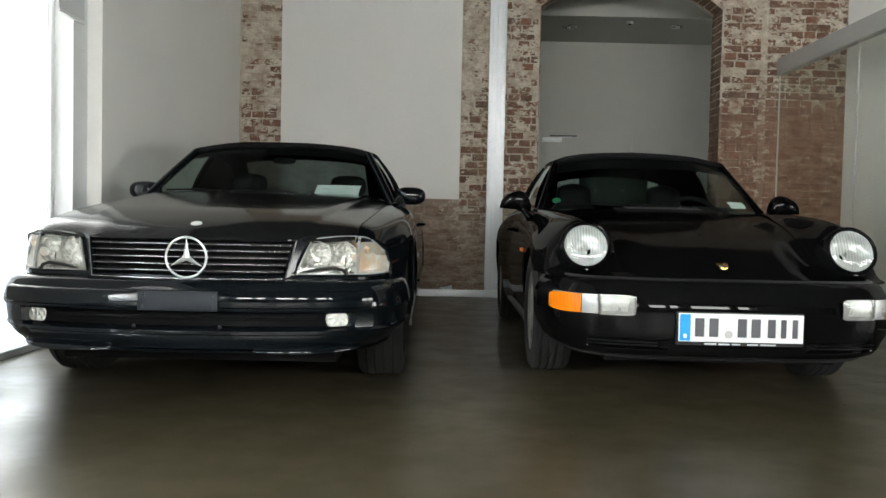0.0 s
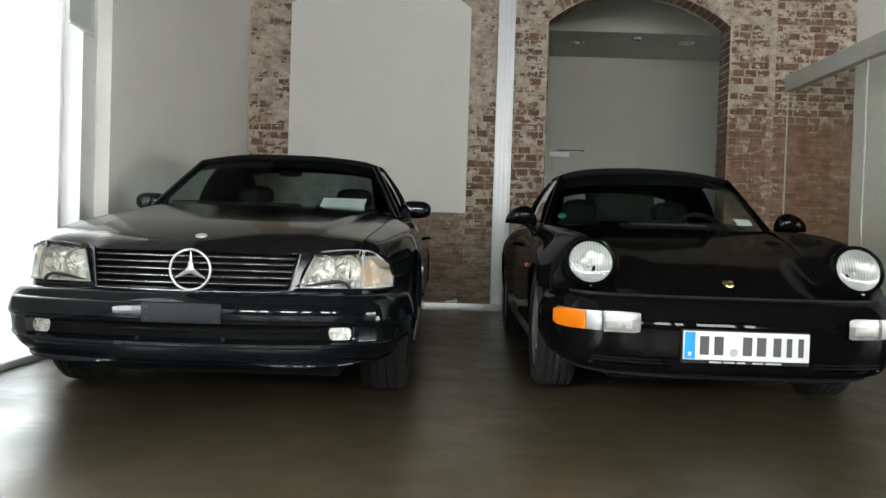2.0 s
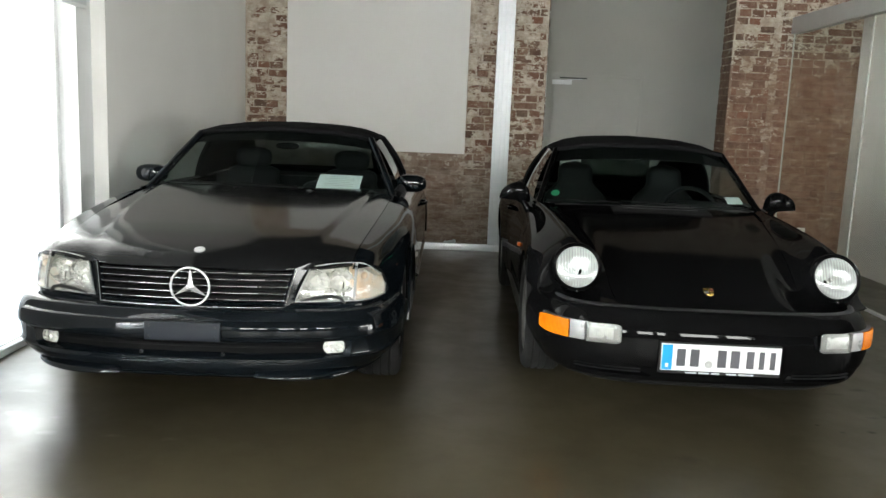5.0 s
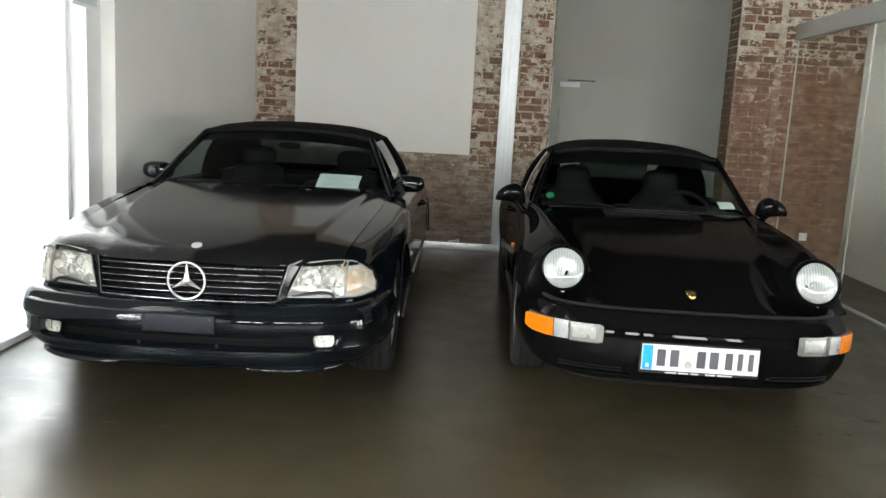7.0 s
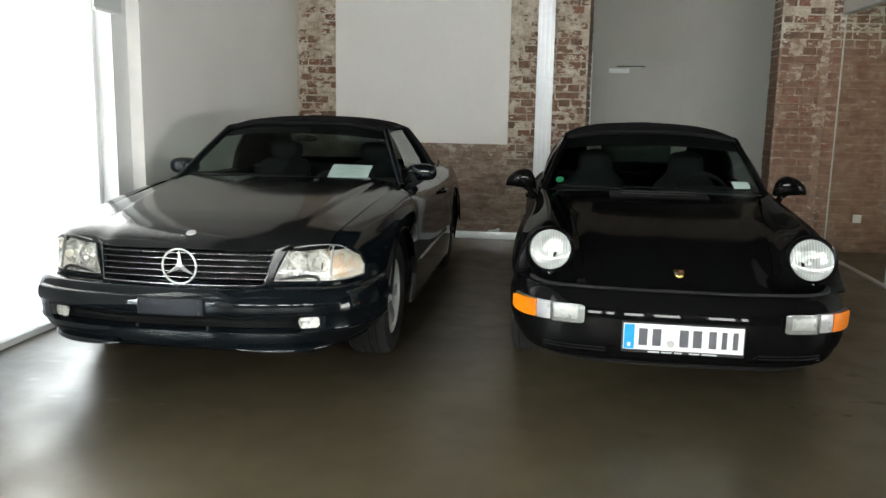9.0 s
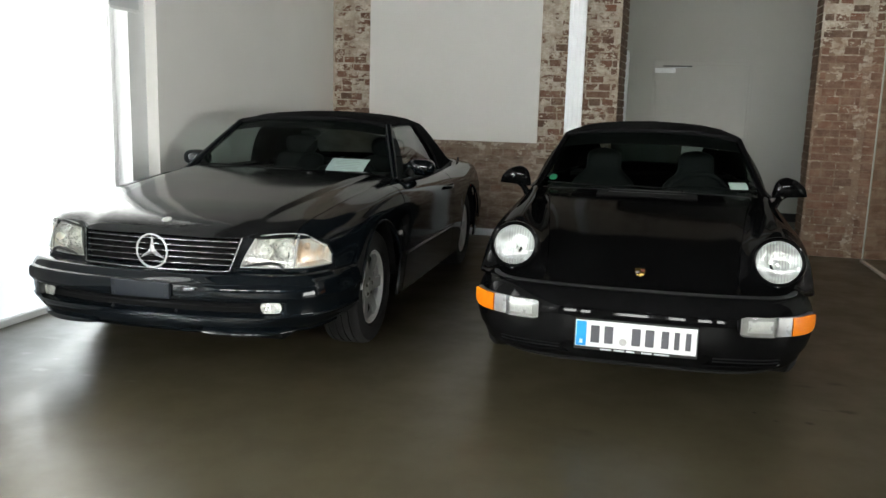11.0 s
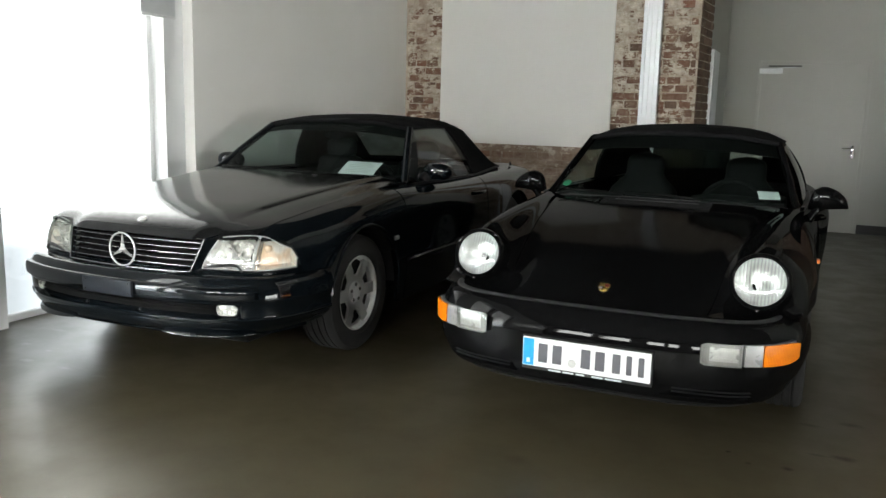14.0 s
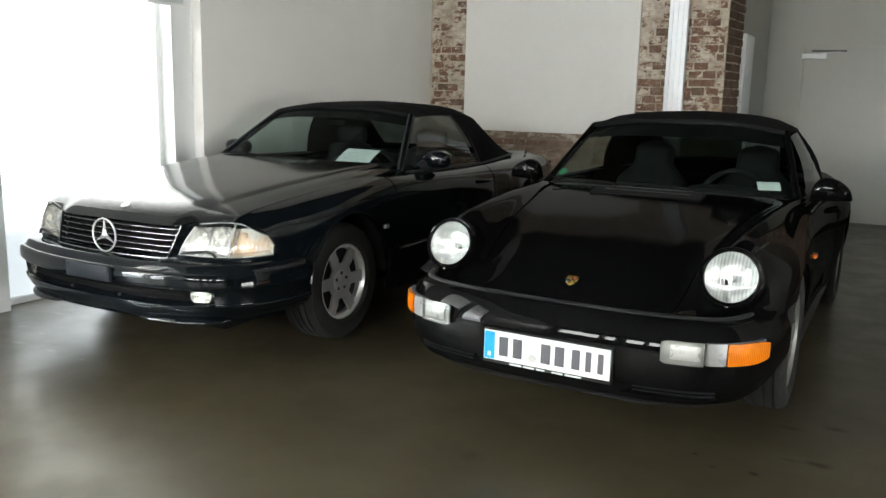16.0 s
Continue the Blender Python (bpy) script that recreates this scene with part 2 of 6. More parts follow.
def box(bm, x0, x1, y0, y1, z0, z1, bevel=0.0):
    """Add a box to bm."""
    vs = [bm.verts.new((x, y, z)) for x in (x0, x1) for y in (y0, y1) for z in (z0, z1)]
    fs = [bm.faces.new([vs[i] for i in q]) for q in ((0, 1, 3, 2), (4, 6, 7, 5), (0, 4, 5, 1), (2, 3, 7, 6), (0, 2, 6, 4), (1, 5, 7, 3))]
    if bevel:
        es = list({e for f in fs for e in f.edges})
        bmesh.ops.bevel(bm, geom=es, offset=bevel, segments=2, affect="EDGES", profile=0.6)
    return vs


def box_part(name, dims, material, parent=None, label="", bevel=0.0):
    bm = bmesh.new()
    box(bm, *dims, bevel)
    return part(name, bm, material, parent, label, smooth=40 if bevel else 0)


def empty(name, m, label, category, group=""):
    ob = new(name)
    ob.matrix_world = m
    ob.empty_display_size = 0.2
    return tagged(ob, label, category, group)


# ---- the room ----
WALL_Y, LEFT_X, RIGHT_X, BACK_Y = 8.45, -2.12, 4.085, -5.5
STREET_X = -2.21   # the window wall stands a little further out than the plastered wall
HALL_X = 9.4   # the hall behind the viewer is wider
CEIL_Z = 4.3

tagged(box_part("floor", (-2.45, HALL_X + 0.2, BACK_Y - 0.3, 12.2, -0.2, 0.0), FLOOR), "polished dark grey-brown concrete floor with stains", "floor", kind="structure")
tagged(box_part("ceiling", (-2.45, HALL_X + 0.2, BACK_Y - 0.3, WALL_Y + 0.5, CEIL_Z, CEIL_Z + 0.2), DARK_CEILING), "dark timber roof deck of the hall", "ceiling", kind="structure")
tagged(box_part("wall_west", (LEFT_X - 0.34, LEFT_X, 5.075, WALL_Y, 0, CEIL_Z), PLASTER), "smooth off-white plastered side wall", "wall", kind="structure")
# High opening out of view, added for a weak fill lamp towards the west wall.
ADDED_EAST_WIN = (3.9, 6.2, 2.75, 3.9)
tagged(box_part("wall_hall_north", (RIGHT_X + 0.2, HALL_X, 3.6, 3.8, 0, CEIL_Z), HALL_GREY), "dark grey wall of the wide hall", "wall", kind="structure")


def wall_with_holes(name, u0, u1, z1, holes, place, material, label):
    """An upright slab cut by rectangular holes. place(u, z, side) gives the corner's place."""
    us = sorted({u0, u1, *[h[0] for h in holes], *[h[1] for h in holes]})
    zs = sorted({0.0, z1, *[h[2] for h in holes], *[h[3] for h in holes]})
    bm = bmesh.new()
    for a, b in zip(us, us[1:]):
        for c, d in zip(zs, zs[1:]):
            mu, mz = (a + b) / 2, (c + d) / 2
            if any(h[0] < mu < h[1] and h[2] < mz < h[3] for h in holes):
                continue
            p = place(a, c, 0)
            q = place(b, d, 1)
            box(bm, min(p[0], q[0]), max(p[0], q[0]), min(p[1], q[1]), max(p[1], q[1]), c, d)
    bmesh.ops.remove_doubles(bm, verts=bm.verts, dist=1e-5)
    inner = [f for f in bm.faces if sum(1 for g in bm.faces if g is not f and (g.calc_center_median() - f.calc_center_median()).length < 1e-5)]
    bmesh.ops.delete(bm, geom=inner, context="FACES")
    return tagged(part(name, bm, material), label, "wall", kind="structure")


wall_with_holes("wall_east", 3.6, WALL_Y - 0.002, CEIL_Z, [ADDED_EAST_WIN], lambda u, z, k: (RIGHT_X + (0.2 if k else 0.0), u, z), PLASTER, "smooth white wall behind the glass partition with an added unseen opening for fill light")
# Unseen opening and lamp added to brighten the west wall from the right.
ADDED_HALL_WIN = (-2.2, 2.4, 0.25, 1.85)
wall_with_holes("wall_hall_east", BACK_Y, 3.8, CEIL_Z, [ADDED_HALL_WIN], lambda u, z, k: (HALL_X + (0.2 if k else 0.0), u, z), HALL_GREY, "dark grey unseen side wall of the hall with an added opening for fill light")
# Bars added so that the lamp's reflection breaks into panes.
frame_bm = bmesh.new()
for y in (-0.85, 0.3, 1.35):
    box(frame_bm, HALL_X + 0.01, HALL_X + 0.06, y - 0.09, y + 0.09, ADDED_HALL_WIN[2], ADDED_HALL_WIN[3])
tagged(part("window_frame_hall", frame_bm, BLACK_PLASTIC), "dark upright bars added to split the hall fill lamp's reflection", "window frame", kind="structure")
window_lamp("daylight_hall", HALL_X + 0.1, 0.1, 1.05, 4.6, 1.6, (0, 0.1, 1.05), HALL_WATTS)
window_lamp("daylight_east", RIGHT_X + 0.1, 5.05, 3.32, 2.3, 1.15, (0, 5.05, 3.32), EAST_WATTS)

# Street side: tall glazed openings between white posts.
# The last two are out of view, added to light the left of the floor.
WINDOWS = [(3.535, 4.88), (0.30, 1.65), (-1.26, 0.09)]
wall_with_holes("wall_street", BACK_Y, 5.073, CEIL_Z, [(a, b, 0.0, 3.3) for a, b in WINDOWS],
                lambda u, z, k: (STREET_X - (0.25 if k else 0.0), u, z), WHITE_PAINT, "white painted window wall with posts")


def street_window(i, a, b):
    w = empty("window_%d" % i, pose(STREET_X - 0.13, (a + b) / 2, 0.001), "tall floor-length window with a white frame, blown out by daylight", "window")
    w["kind"] = "structure"
    h, half = 3.298, (b - a) / 2
    for n, d in (("frame_jamb", (-0.025, 0.02, -half, -half + 0.045, 0, h)), ("frame_jamb", (-0.025, 0.02, half - 0.045, half, 0, h)),
                 ("sill", (-0.025, 0.026, -half + 0.045, half - 0.045, 0, 0.04)), ("frame_head", (-0.025, 0.02, -half + 0.045, half - 0.045, h - 0.07, h))):
        box_part(n, d, WHITE_PAINT, w, bevel=0.004)
    pane = box_part("pane", (-0.006, 0.006, -half + 0.045, half - 0.045, 0.04, h - 0.07), GLASS, w)
    pane.visible_shadow = False
    return w


for _i, (_a, _b) in enumerate(WINDOWS):
    street_window(_i + 1, _a, _b)

# Far wall behind the camera, with a row of windows to the yard.
YARD = [(-1.9 + 1.25 * k, -1.9 + 1.25 * k + (0.95 if k % 2 == 0 else 0.55)) for k in range(6)]
wall_with_holes("wall_south", -2.45, HALL_X + 0.2, CEIL_Z, [(a, b, 2.0, 3.3) for a, b in YARD],
                lambda u, z, k: (u, BACK_Y - (0.3 if k else 0.0), z), HALL_GREY, "dark grey end wall with a row of high windows")

# Bright overcast distance outside the openings.
def make_outdoors(name, top, *steps, along=()):
    """Glowing overcast distance, bluish below, its strength set by hand. steps: (height in metres, share of the top
    strength). along: the same down the street.
    """
    n = Nodes(name)
    sep = n.node("ShaderNodeSeparateXYZ")
    n.link(n.coords("world"), sep.inputs[0])
    share = n.ramp(n.math("MULTIPLY", sep.outputs["Z"], 0.25), *[(z * 0.25, k) for z, k in steps])
    e = n.node("ShaderNodeEmission")
    n.link(n.ramp(n.math("MULTIPLY", sep.outputs["Z"], 0.5), (0.2, (0.86, 0.95, 1.0)), (0.7, (0.962, 0.985, 0.95))), e.inputs["Color"])
    if along:
        share = n.math("MULTIPLY", share, n.ramp(n.math("MULTIPLY", n.math("ADD", sep.outputs["Y"], 8.0), 0.0625), *[((y + 8.0) * 0.0625, k) for y, k in along]))
    n.link(n.math("MULTIPLY", share, top), e.inputs["Strength"])
    n.link(e.outputs[0], n.t.nodes["Material Output"].inputs["Surface"])
    return n.m


# Glow dimmed high up and at the first window to curb hood and floor reflections.
GLOW_STREET = make_outdoors("overcast_street", STREET_GLOW, (0.35, 0.25), (0.65, 0.9), (1.3, 1.0), (1.7, 0.75), (2.1, 0.4), (2.7, 0.18), along=((-6.0, 1.0), (1.0, 0.95), (2.4, 0.4), (3.3, 0.075), (4.0, 0.085), (4.6, 0.2), (5.3, 0.36), (8.0, 0.4)))
GLOW_YARD = make_outdoors("overcast_yard", YARD_GLOW, (0.4, 0.02), (1.5, 1.0))
bm = bmesh.new()
bm.faces.new([bm.verts.new(v) for v in ((-2.75, -8, -0.5), (-2.75, 8, -0.5), (-2.75, 8, 6), (-2.75, -8, 6))])
tagged(part("backdrop_street", bm, GLOW_STREET), "bright hazy overcast street outside the windows", "backdrop", kind="structure")
bm = bmesh.new()
bm.faces.new([bm.verts.new(v) for v in ((-5, -7.5, -0.5), (12, -7.5, -0.5), (12, -7.5, 6), (-5, -7.5, 6))])
tagged(part("backdrop_yard", bm, GLOW_YARD), "bright overcast yard outside the windows", "backdrop", kind="structure")

tagged(box_part("pavement", (-2.75, -2.46, -8.0, 8.0, -0.3, -0.16), plain("pale_paving", (0.42, 0.42, 0.41), 0.8, var=0.1, scale=3)), "pale paving outside the street windows", "pavement", kind="structure")

# Brick wall: white panel, lower worn zone, piers and an arched passage.
ARCH = (0.945, 2.805, 2.99, 0.34)   # left, right, springing height, rise
T = 0.52


def arch_z(x):
    a, b, z, r = ARCH
    half = (b - a) / 2
    rad = (half * half + r * r) / (2 * r)
    return z + math.sqrt(max(0, rad * rad - (x - (a + b) / 2) ** 2)) - (rad - r)


bm = bmesh.new()
cols = [-2.44, ARCH[0]] + [ARCH[0] + (ARCH[1] - ARCH[0]) * k / 16 for k in range(1, 16)] + [ARCH[1], 5.2]
for a, b in zip(cols, cols[1:]):
    inside = ARCH[0] - 1e-6 <= a and b <= ARCH[1] + 1e-6
    za, zb = (arch_z(a), arch_z(b)) if inside else (0, 0)
    tt = T if a < ARCH[0] - 1e-6 else 0.32
    vs = [bm.verts.new(p) for p in ((a, WALL_Y, za), (b, WALL_Y, zb), (b, WALL_Y, CEIL_Z), (a, WALL_Y, CEIL_Z),
                                    (a, WALL_Y + tt, za), (b, WALL_Y + tt, zb), (b, WALL_Y + tt, CEIL_Z), (a, WALL_Y + tt, CEIL_Z))]
    for q in ((0, 1, 2, 3), (5, 4, 7, 6), (1, 0, 4, 5), (0, 3, 7, 4), (2, 1, 5, 6), (3, 2, 6, 7)):
        bm.faces.new([vs[i] for i in q])
bmesh.ops.remove_doubles(bm, verts=bm.verts, dist=1e-5)
inner = [f for f in bm.faces if abs(f.normal.x) > 0.99 and -2.4 < f.calc_center_median().x < 5 and not
         (any(abs(f.calc_center_median().x - e) < 1e-3 for e in ARCH[:2]) and min(v.co.z for v in f.verts) < 0.01)]
bmesh.ops.delete(bm, geom=inner, context="FACES")
wall_north = tagged(part("wall_north", bm, MORTAR), "old brick wall with flaking whitewash and an arched passage", "wall", kind="structure")

# Smooth plastered field: a bricked-up arch of the same kind.
PANEL = (-1.69, 0.15, 3.09, 0.33)


def panel_z(x):
    half = (PANEL[1] - PANEL[0]) / 2
    rad = (half * half + PANEL[3] ** 2) / (2 * PANEL[3])
    return PANEL[2] + math.sqrt(max(0, rad * rad - (x - (PANEL[0] + PANEL[1]) / 2) ** 2)) - (rad - PANEL[3])


bm = bmesh.new()
xs = [PANEL[0] + (PANEL[1] - PANEL[0]) * k / 20 for k in range(21)]
grid_rows = [[(x, WALL_Y - 0.022, 1.0 + (panel_z(x) - 1.0) * t) for x in xs] for t in (0, 1)]
vs = [[bm.verts.new(p) for p in r] for r in grid_rows]
fs = [bm.faces.new((vs[0][i], vs[0][i + 1], vs[1][i + 1], vs[1][i])) for i in range(20)]
ext = bmesh.ops.extrude_face_region(bm, geom=fs)
for v in ext["geom"]:
    if isinstance(v, bmesh.types.BMVert):
        v.co.y += 0.021
tagged(part("wall_panel", bm, PANEL_PLASTER), "smooth white plaster field in a bricked-up arch", "wall panel", kind="structure")

# Passage behind the arch.
DOOR_Y = 11.2
tagged(box_part("wall_passage_back", (0.75, 5.2, DOOR_Y, DOOR_Y + 0.2, 0, CEIL_Z), DIMMED_PLASTER), "pale grey passage wall behind the arch", "wall", kind="structure")
tagged(box_part("wall_passage_west", (0.75, 0.93, WALL_Y + T, DOOR_Y, 0, CEIL_Z), DIMMED_PLASTER), "pale grey passage side wall", "wall", kind="structure")
wall_with_holes("wall_passage_east", WALL_Y + 0.32, DOOR_Y, CEIL_Z, [(9.2, 11.0, 0.9, 2.7)], lambda u, z, k: (5.0 + (0.2 if k else 0.0), u, z), DIMMED_PLASTER, "pale grey passage side wall with a window")
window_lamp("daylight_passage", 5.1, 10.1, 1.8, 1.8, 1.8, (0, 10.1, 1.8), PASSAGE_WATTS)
tagged(box_part("ceiling_passage", (0.93, 5.0, 9.79, DOOR_Y, 3.23, 4.29), DIMMED_PLASTER), "dropped pale ceiling of the passage", "ceiling", kind="structure")
tagged(box_part("ceiling_passage_high", (0.75, 5.2, WALL_Y + 0.30, DOOR_Y, CEIL_Z, CEIL_Z + 0.1), DIMMED_PLASTER), "high ceiling of the passage", "ceiling", kind="structure")

# ---- how a car is put together ----
def pchip(*pts):
    """A smooth curve through a few (s, value) pairs that does not overshoot."""
    xs, ys = np.array([p[0] for p in pts], float), np.array([p[1] for p in pts], float)
    h, d = np.diff(xs), np.diff(ys) / np.diff(xs)
    m = np.zeros(len(xs))
    m[0], m[-1] = d[0], d[-1]
    for i in range(1, len(xs) - 1):
        if d[i - 1] * d[i] > 0:
            w1, w2 = 2 * h[i] + h[i - 1], h[i] + 2 * h[i - 1]
            m[i] = (w1 + w2) / (w1 / d[i - 1] + w2 / d[i])

    def f(s):
        s = min(max(s, xs[0]), xs[-1])
        i = min(int(np.searchsorted(xs, s, side="right")) - 1, len(xs) - 2)
        t = (s - xs[i]) / h[i]
        return float((2 * t**3 - 3 * t**2 + 1) * ys[i] + (t**3 - 2 * t**2 + t) * h[i] * m[i]
                     + (-2 * t**3 + 3 * t**2) * ys[i + 1] + (t**3 - t**2) * h[i] * m[i + 1])
    return f


def catmull(pts, u):
    """A point on the smooth line through pts at parameter u."""
    n = len(pts) - 1
    i = min(max(int(u), 0), n - 1)
    t = u - i
    p1, p2 = pts[i], pts[i + 1]
    p0 = pts[i - 1] if i > 0 else 2 * p1 - p2
    p3 = pts[i + 2] if i + 2 <= n else 2 * p2 - p1
    return 0.5 * (2 * p1 + (p2 - p0) * t + (2 * p0 - 5 * p1 + 4 * p2 - p3) * t * t + (3 * p1 - p0 - 3 * p2 + p3) * t**3)


def line_at(pts, n):
    """n points along a smooth line, evenly in its parameter."""
    a = [np.array(p, float) for p in pts]
    return [catmull(a, (len(a) - 1) * k / (n - 1)) for k in range(n)]


def grid_bm(rows, bm=None, close=False):
    """Faces between rows of points."""
    bm = bm or bmesh.new()
    vs = [[bm.verts.new(Vector(p)) for p in r] for r in rows]
    for a, b in zip(vs, vs[1:]):
        m = len(a)
        for j in range(m if close else m - 1):
            k = (j + 1) % m
            try:
                bm.faces.new((a[j], a[k], b[k], b[j]))
            except ValueError:
                pass
    return bm


def fold_edges(bm, inside, depth):
    """Turn the open edges of a panel inwards, towards the point inside, so that it has a thickness."""
    bm.normal_update()
    c = Vector(inside)
    if sum((f.calc_center_median() - c).dot(f.normal) * f.calc_area() for f in bm.faces) < 0:
        bmesh.ops.reverse_faces(bm, faces=bm.faces)
        bm.normal_update()
    edges = [e for e in bm.edges if e.is_boundary]
    nor = {tuple(round(v, 5) for v in w.co): w.normal.copy() for e in edges for w in e.verts}
    ret = bmesh.ops.extrude_edge_only(bm, edges=edges)
    for w in ret["geom"]:
        if isinstance(w, bmesh.types.BMVert):
            w.co -= nor.get(tuple(round(v, 5) for v in w.co), Vector((0, 0, 1))) * depth
    return bm


def ring(bm, cx, cy, cz, r, tube, axis="y", n=48, m=10, squash=1.0):
    """A torus round the axis."""
    rows = []
    for i in range(n + 1):
        a = 2 * math.pi * i / n
        row = []
        for j in range(m):
            b = 2 * math.pi * j / m
            q, h = r + tube * math.cos(b), tube * squash * math.sin(b)
            u, v = q * math.cos(a), q * math.sin(a)
            row.append({"y": (cx + u, cy + h, cz + v), "x": (cx + h, cy + u, cz + v), "z": (cx + u, cy + v, cz + h)}[axis])
        rows.append(row)
    grid_bm(rows, bm, close=True)
    bmesh.ops.remove_doubles(bm, verts=bm.verts, dist=1e-6)
    return bm


def lathe(profile, n=48, axis="x", bm=None, centre=(0, 0, 0)):
    """Turn (along, radius) pairs round an axis."""
    rows = []
    for i in range(n):
        a = 2 * math.pi * i / n
        row = []
        for h, r in profile:
            u, v = r * math.cos(a), r * math.sin(a)
            p = {"x": (h, u, v), "y": (u, h, v), "z": (u, v, h)}[axis]
            row.append(tuple(p[k] + centre[k] for k in range(3)))
        rows.append(row)
    rows.append(rows[0])
    bm = grid_bm(rows, bm)
    bmesh.ops.remove_doubles(bm, verts=bm.verts, dist=1e-6)
    return bm


def tube(bm, pts, radius, m=8, flat=1.0):
    """A round bar along pts."""
    a = [Vector(p) for p in pts]
    rows = []
    for i, p in enumerate(a):
        d = (a[min(i + 1, len(a) - 1)] - a[max(i - 1, 0)]).normalized()
        side = d.cross(Vector((0, 0, 1)))
        if side.length < 1e-3:
            side = d.cross(Vector((0, 1, 0)))
        side.normalize()
        up = side.cross(d)
        r = radius if isinstance(radius, (int, float)) else radius[i]
        rows.append([p + side * r * math.cos(2 * math.pi * k / m) + up * r * flat * math.sin(2 * math.pi * k / m) for k in range(m)])
    grid_bm(rows, bm, close=True)
    for r in (0, -1):
        bm.verts.ensure_lookup_table()
    return bm


def blob(bm, pos, size, seg=20, power=2.6):
    """A rounded pillow shape."""
    rows = []
    for i in range(seg // 2 + 1):
        th = math.pi * i / (seg // 2) - math.pi / 2
        row = []
        for j in range(seg):
            ph = 2 * math.pi * j / seg
            v = (math.cos(th) * math.cos(ph), math.cos(th) * math.sin(ph), math.sin(th))
            k = sum(abs(c) ** power for c in v) ** (-1 / power)
            row.append([pos[q] + v[q] * k * size[q] for q in range(3)])
        rows.append(row)
    grid_bm(rows, bm, close=True)
    bmesh.ops.remove_doubles(bm, verts=bm.verts, dist=1e-6)
    return bm


class Shell:
    """A car body as cross-sections: each control line gives x and z along the length, bow sweeps the nose back."""

    def __init__(self, lines, bow, fade, arches, hub_r, sill, nose_low):
        self.lines, self.bow, self.fade = lines, bow, fade
        self.arches, self.hub_r, self.sill, self.nose_low = arches, hub_r, sill, nose_low

    def section(self, s):
        return [np.array((fx(s), fz(s))) for fx, fz in self.lines]

    def y_at(self, s, x):
        return s + self.bow(abs(x)) * max(0.0, 1 - s / self.fade) ** 2

    def point(self, s, u, side=1, sec=None):
        x, z = catmull(sec or self.section(s), u)
        return (side * x, self.y_at(s, x), z)

    def station(self, y):
        lo, hi = -0.4, y + 0.01
        for _ in range(40):
            mid = (lo + hi) / 2
            if self.y_at(mid, self.lines[4][0](mid)) < y:
                lo = mid
            else:
                hi = mid
        return (lo + hi) / 2

    def low(self, y):
        z = self.nose_low if y < self.arches[0][0] else self.sill
        for ya, za in self.arches:
            d = self.hub_r**2 - (y - ya) ** 2
            if d > 0:
                z = max(z, za + math.sqrt(d))
        return z

    def column(self, y, u0, n, side):
        s = self.station(y)
        sec = self.section(s)
        lo, hi, zl = 2.5, len(sec) - 1.0, self.low(y)
        for _ in range(30):
            mid = (lo + hi) / 2
            if catmull(sec, mid)[1] > zl:
                lo = mid
            else:
                hi = mid
        return [self.point(s, u0 + (lo - u0) * k / (n - 1), side, sec) for k in range(n)]

    def stops(self, y0, y1, step=0.06):
        """Stations along the side, close together round a wheel arch."""
        ys = set(np.linspace(y0, y1, max(2, int((y1 - y0) / step) + 1)).round(5))
        for ya, za in self.arches:
            ys = {y for y in ys if abs(y - ya) > self.hub_r or y in (round(y0, 5), round(y1, 5))}
            ys |= {round(ya - self.hub_r * math.cos(math.pi * k / 24), 5) for k in range(25)}
        return sorted(y for y in ys if y0 - 1e-6 <= y <= y1 + 1e-6)


def sweep(plan, profile, n):
    """A bumper: the profile(x) gives (inset, z) pairs, carried along the half plan line and mirrored."""
    half = line_at(plan, n)
    pts = [np.array((-p[0], p[1])) for p in half[::-1]][:-1] + half
    rows = []
    for i, p in enumerate(pts):
        d = pts[min(i + 1, len(pts) - 1)] - pts[max(i - 1, 0)]
        d = d / np.linalg.norm(d)
        inward = np.array((-d[1], d[0]))
        rows.append([(p[0] + inward[0] * o, p[1] + inward[1] * o, z) for o, z in profile(abs(p[0]))])
    return rows


def smooth_step(x, a, b):
    t = min(max((x - a) / (b - a), 0), 1)
    return t * t * (3 - 2 * t)


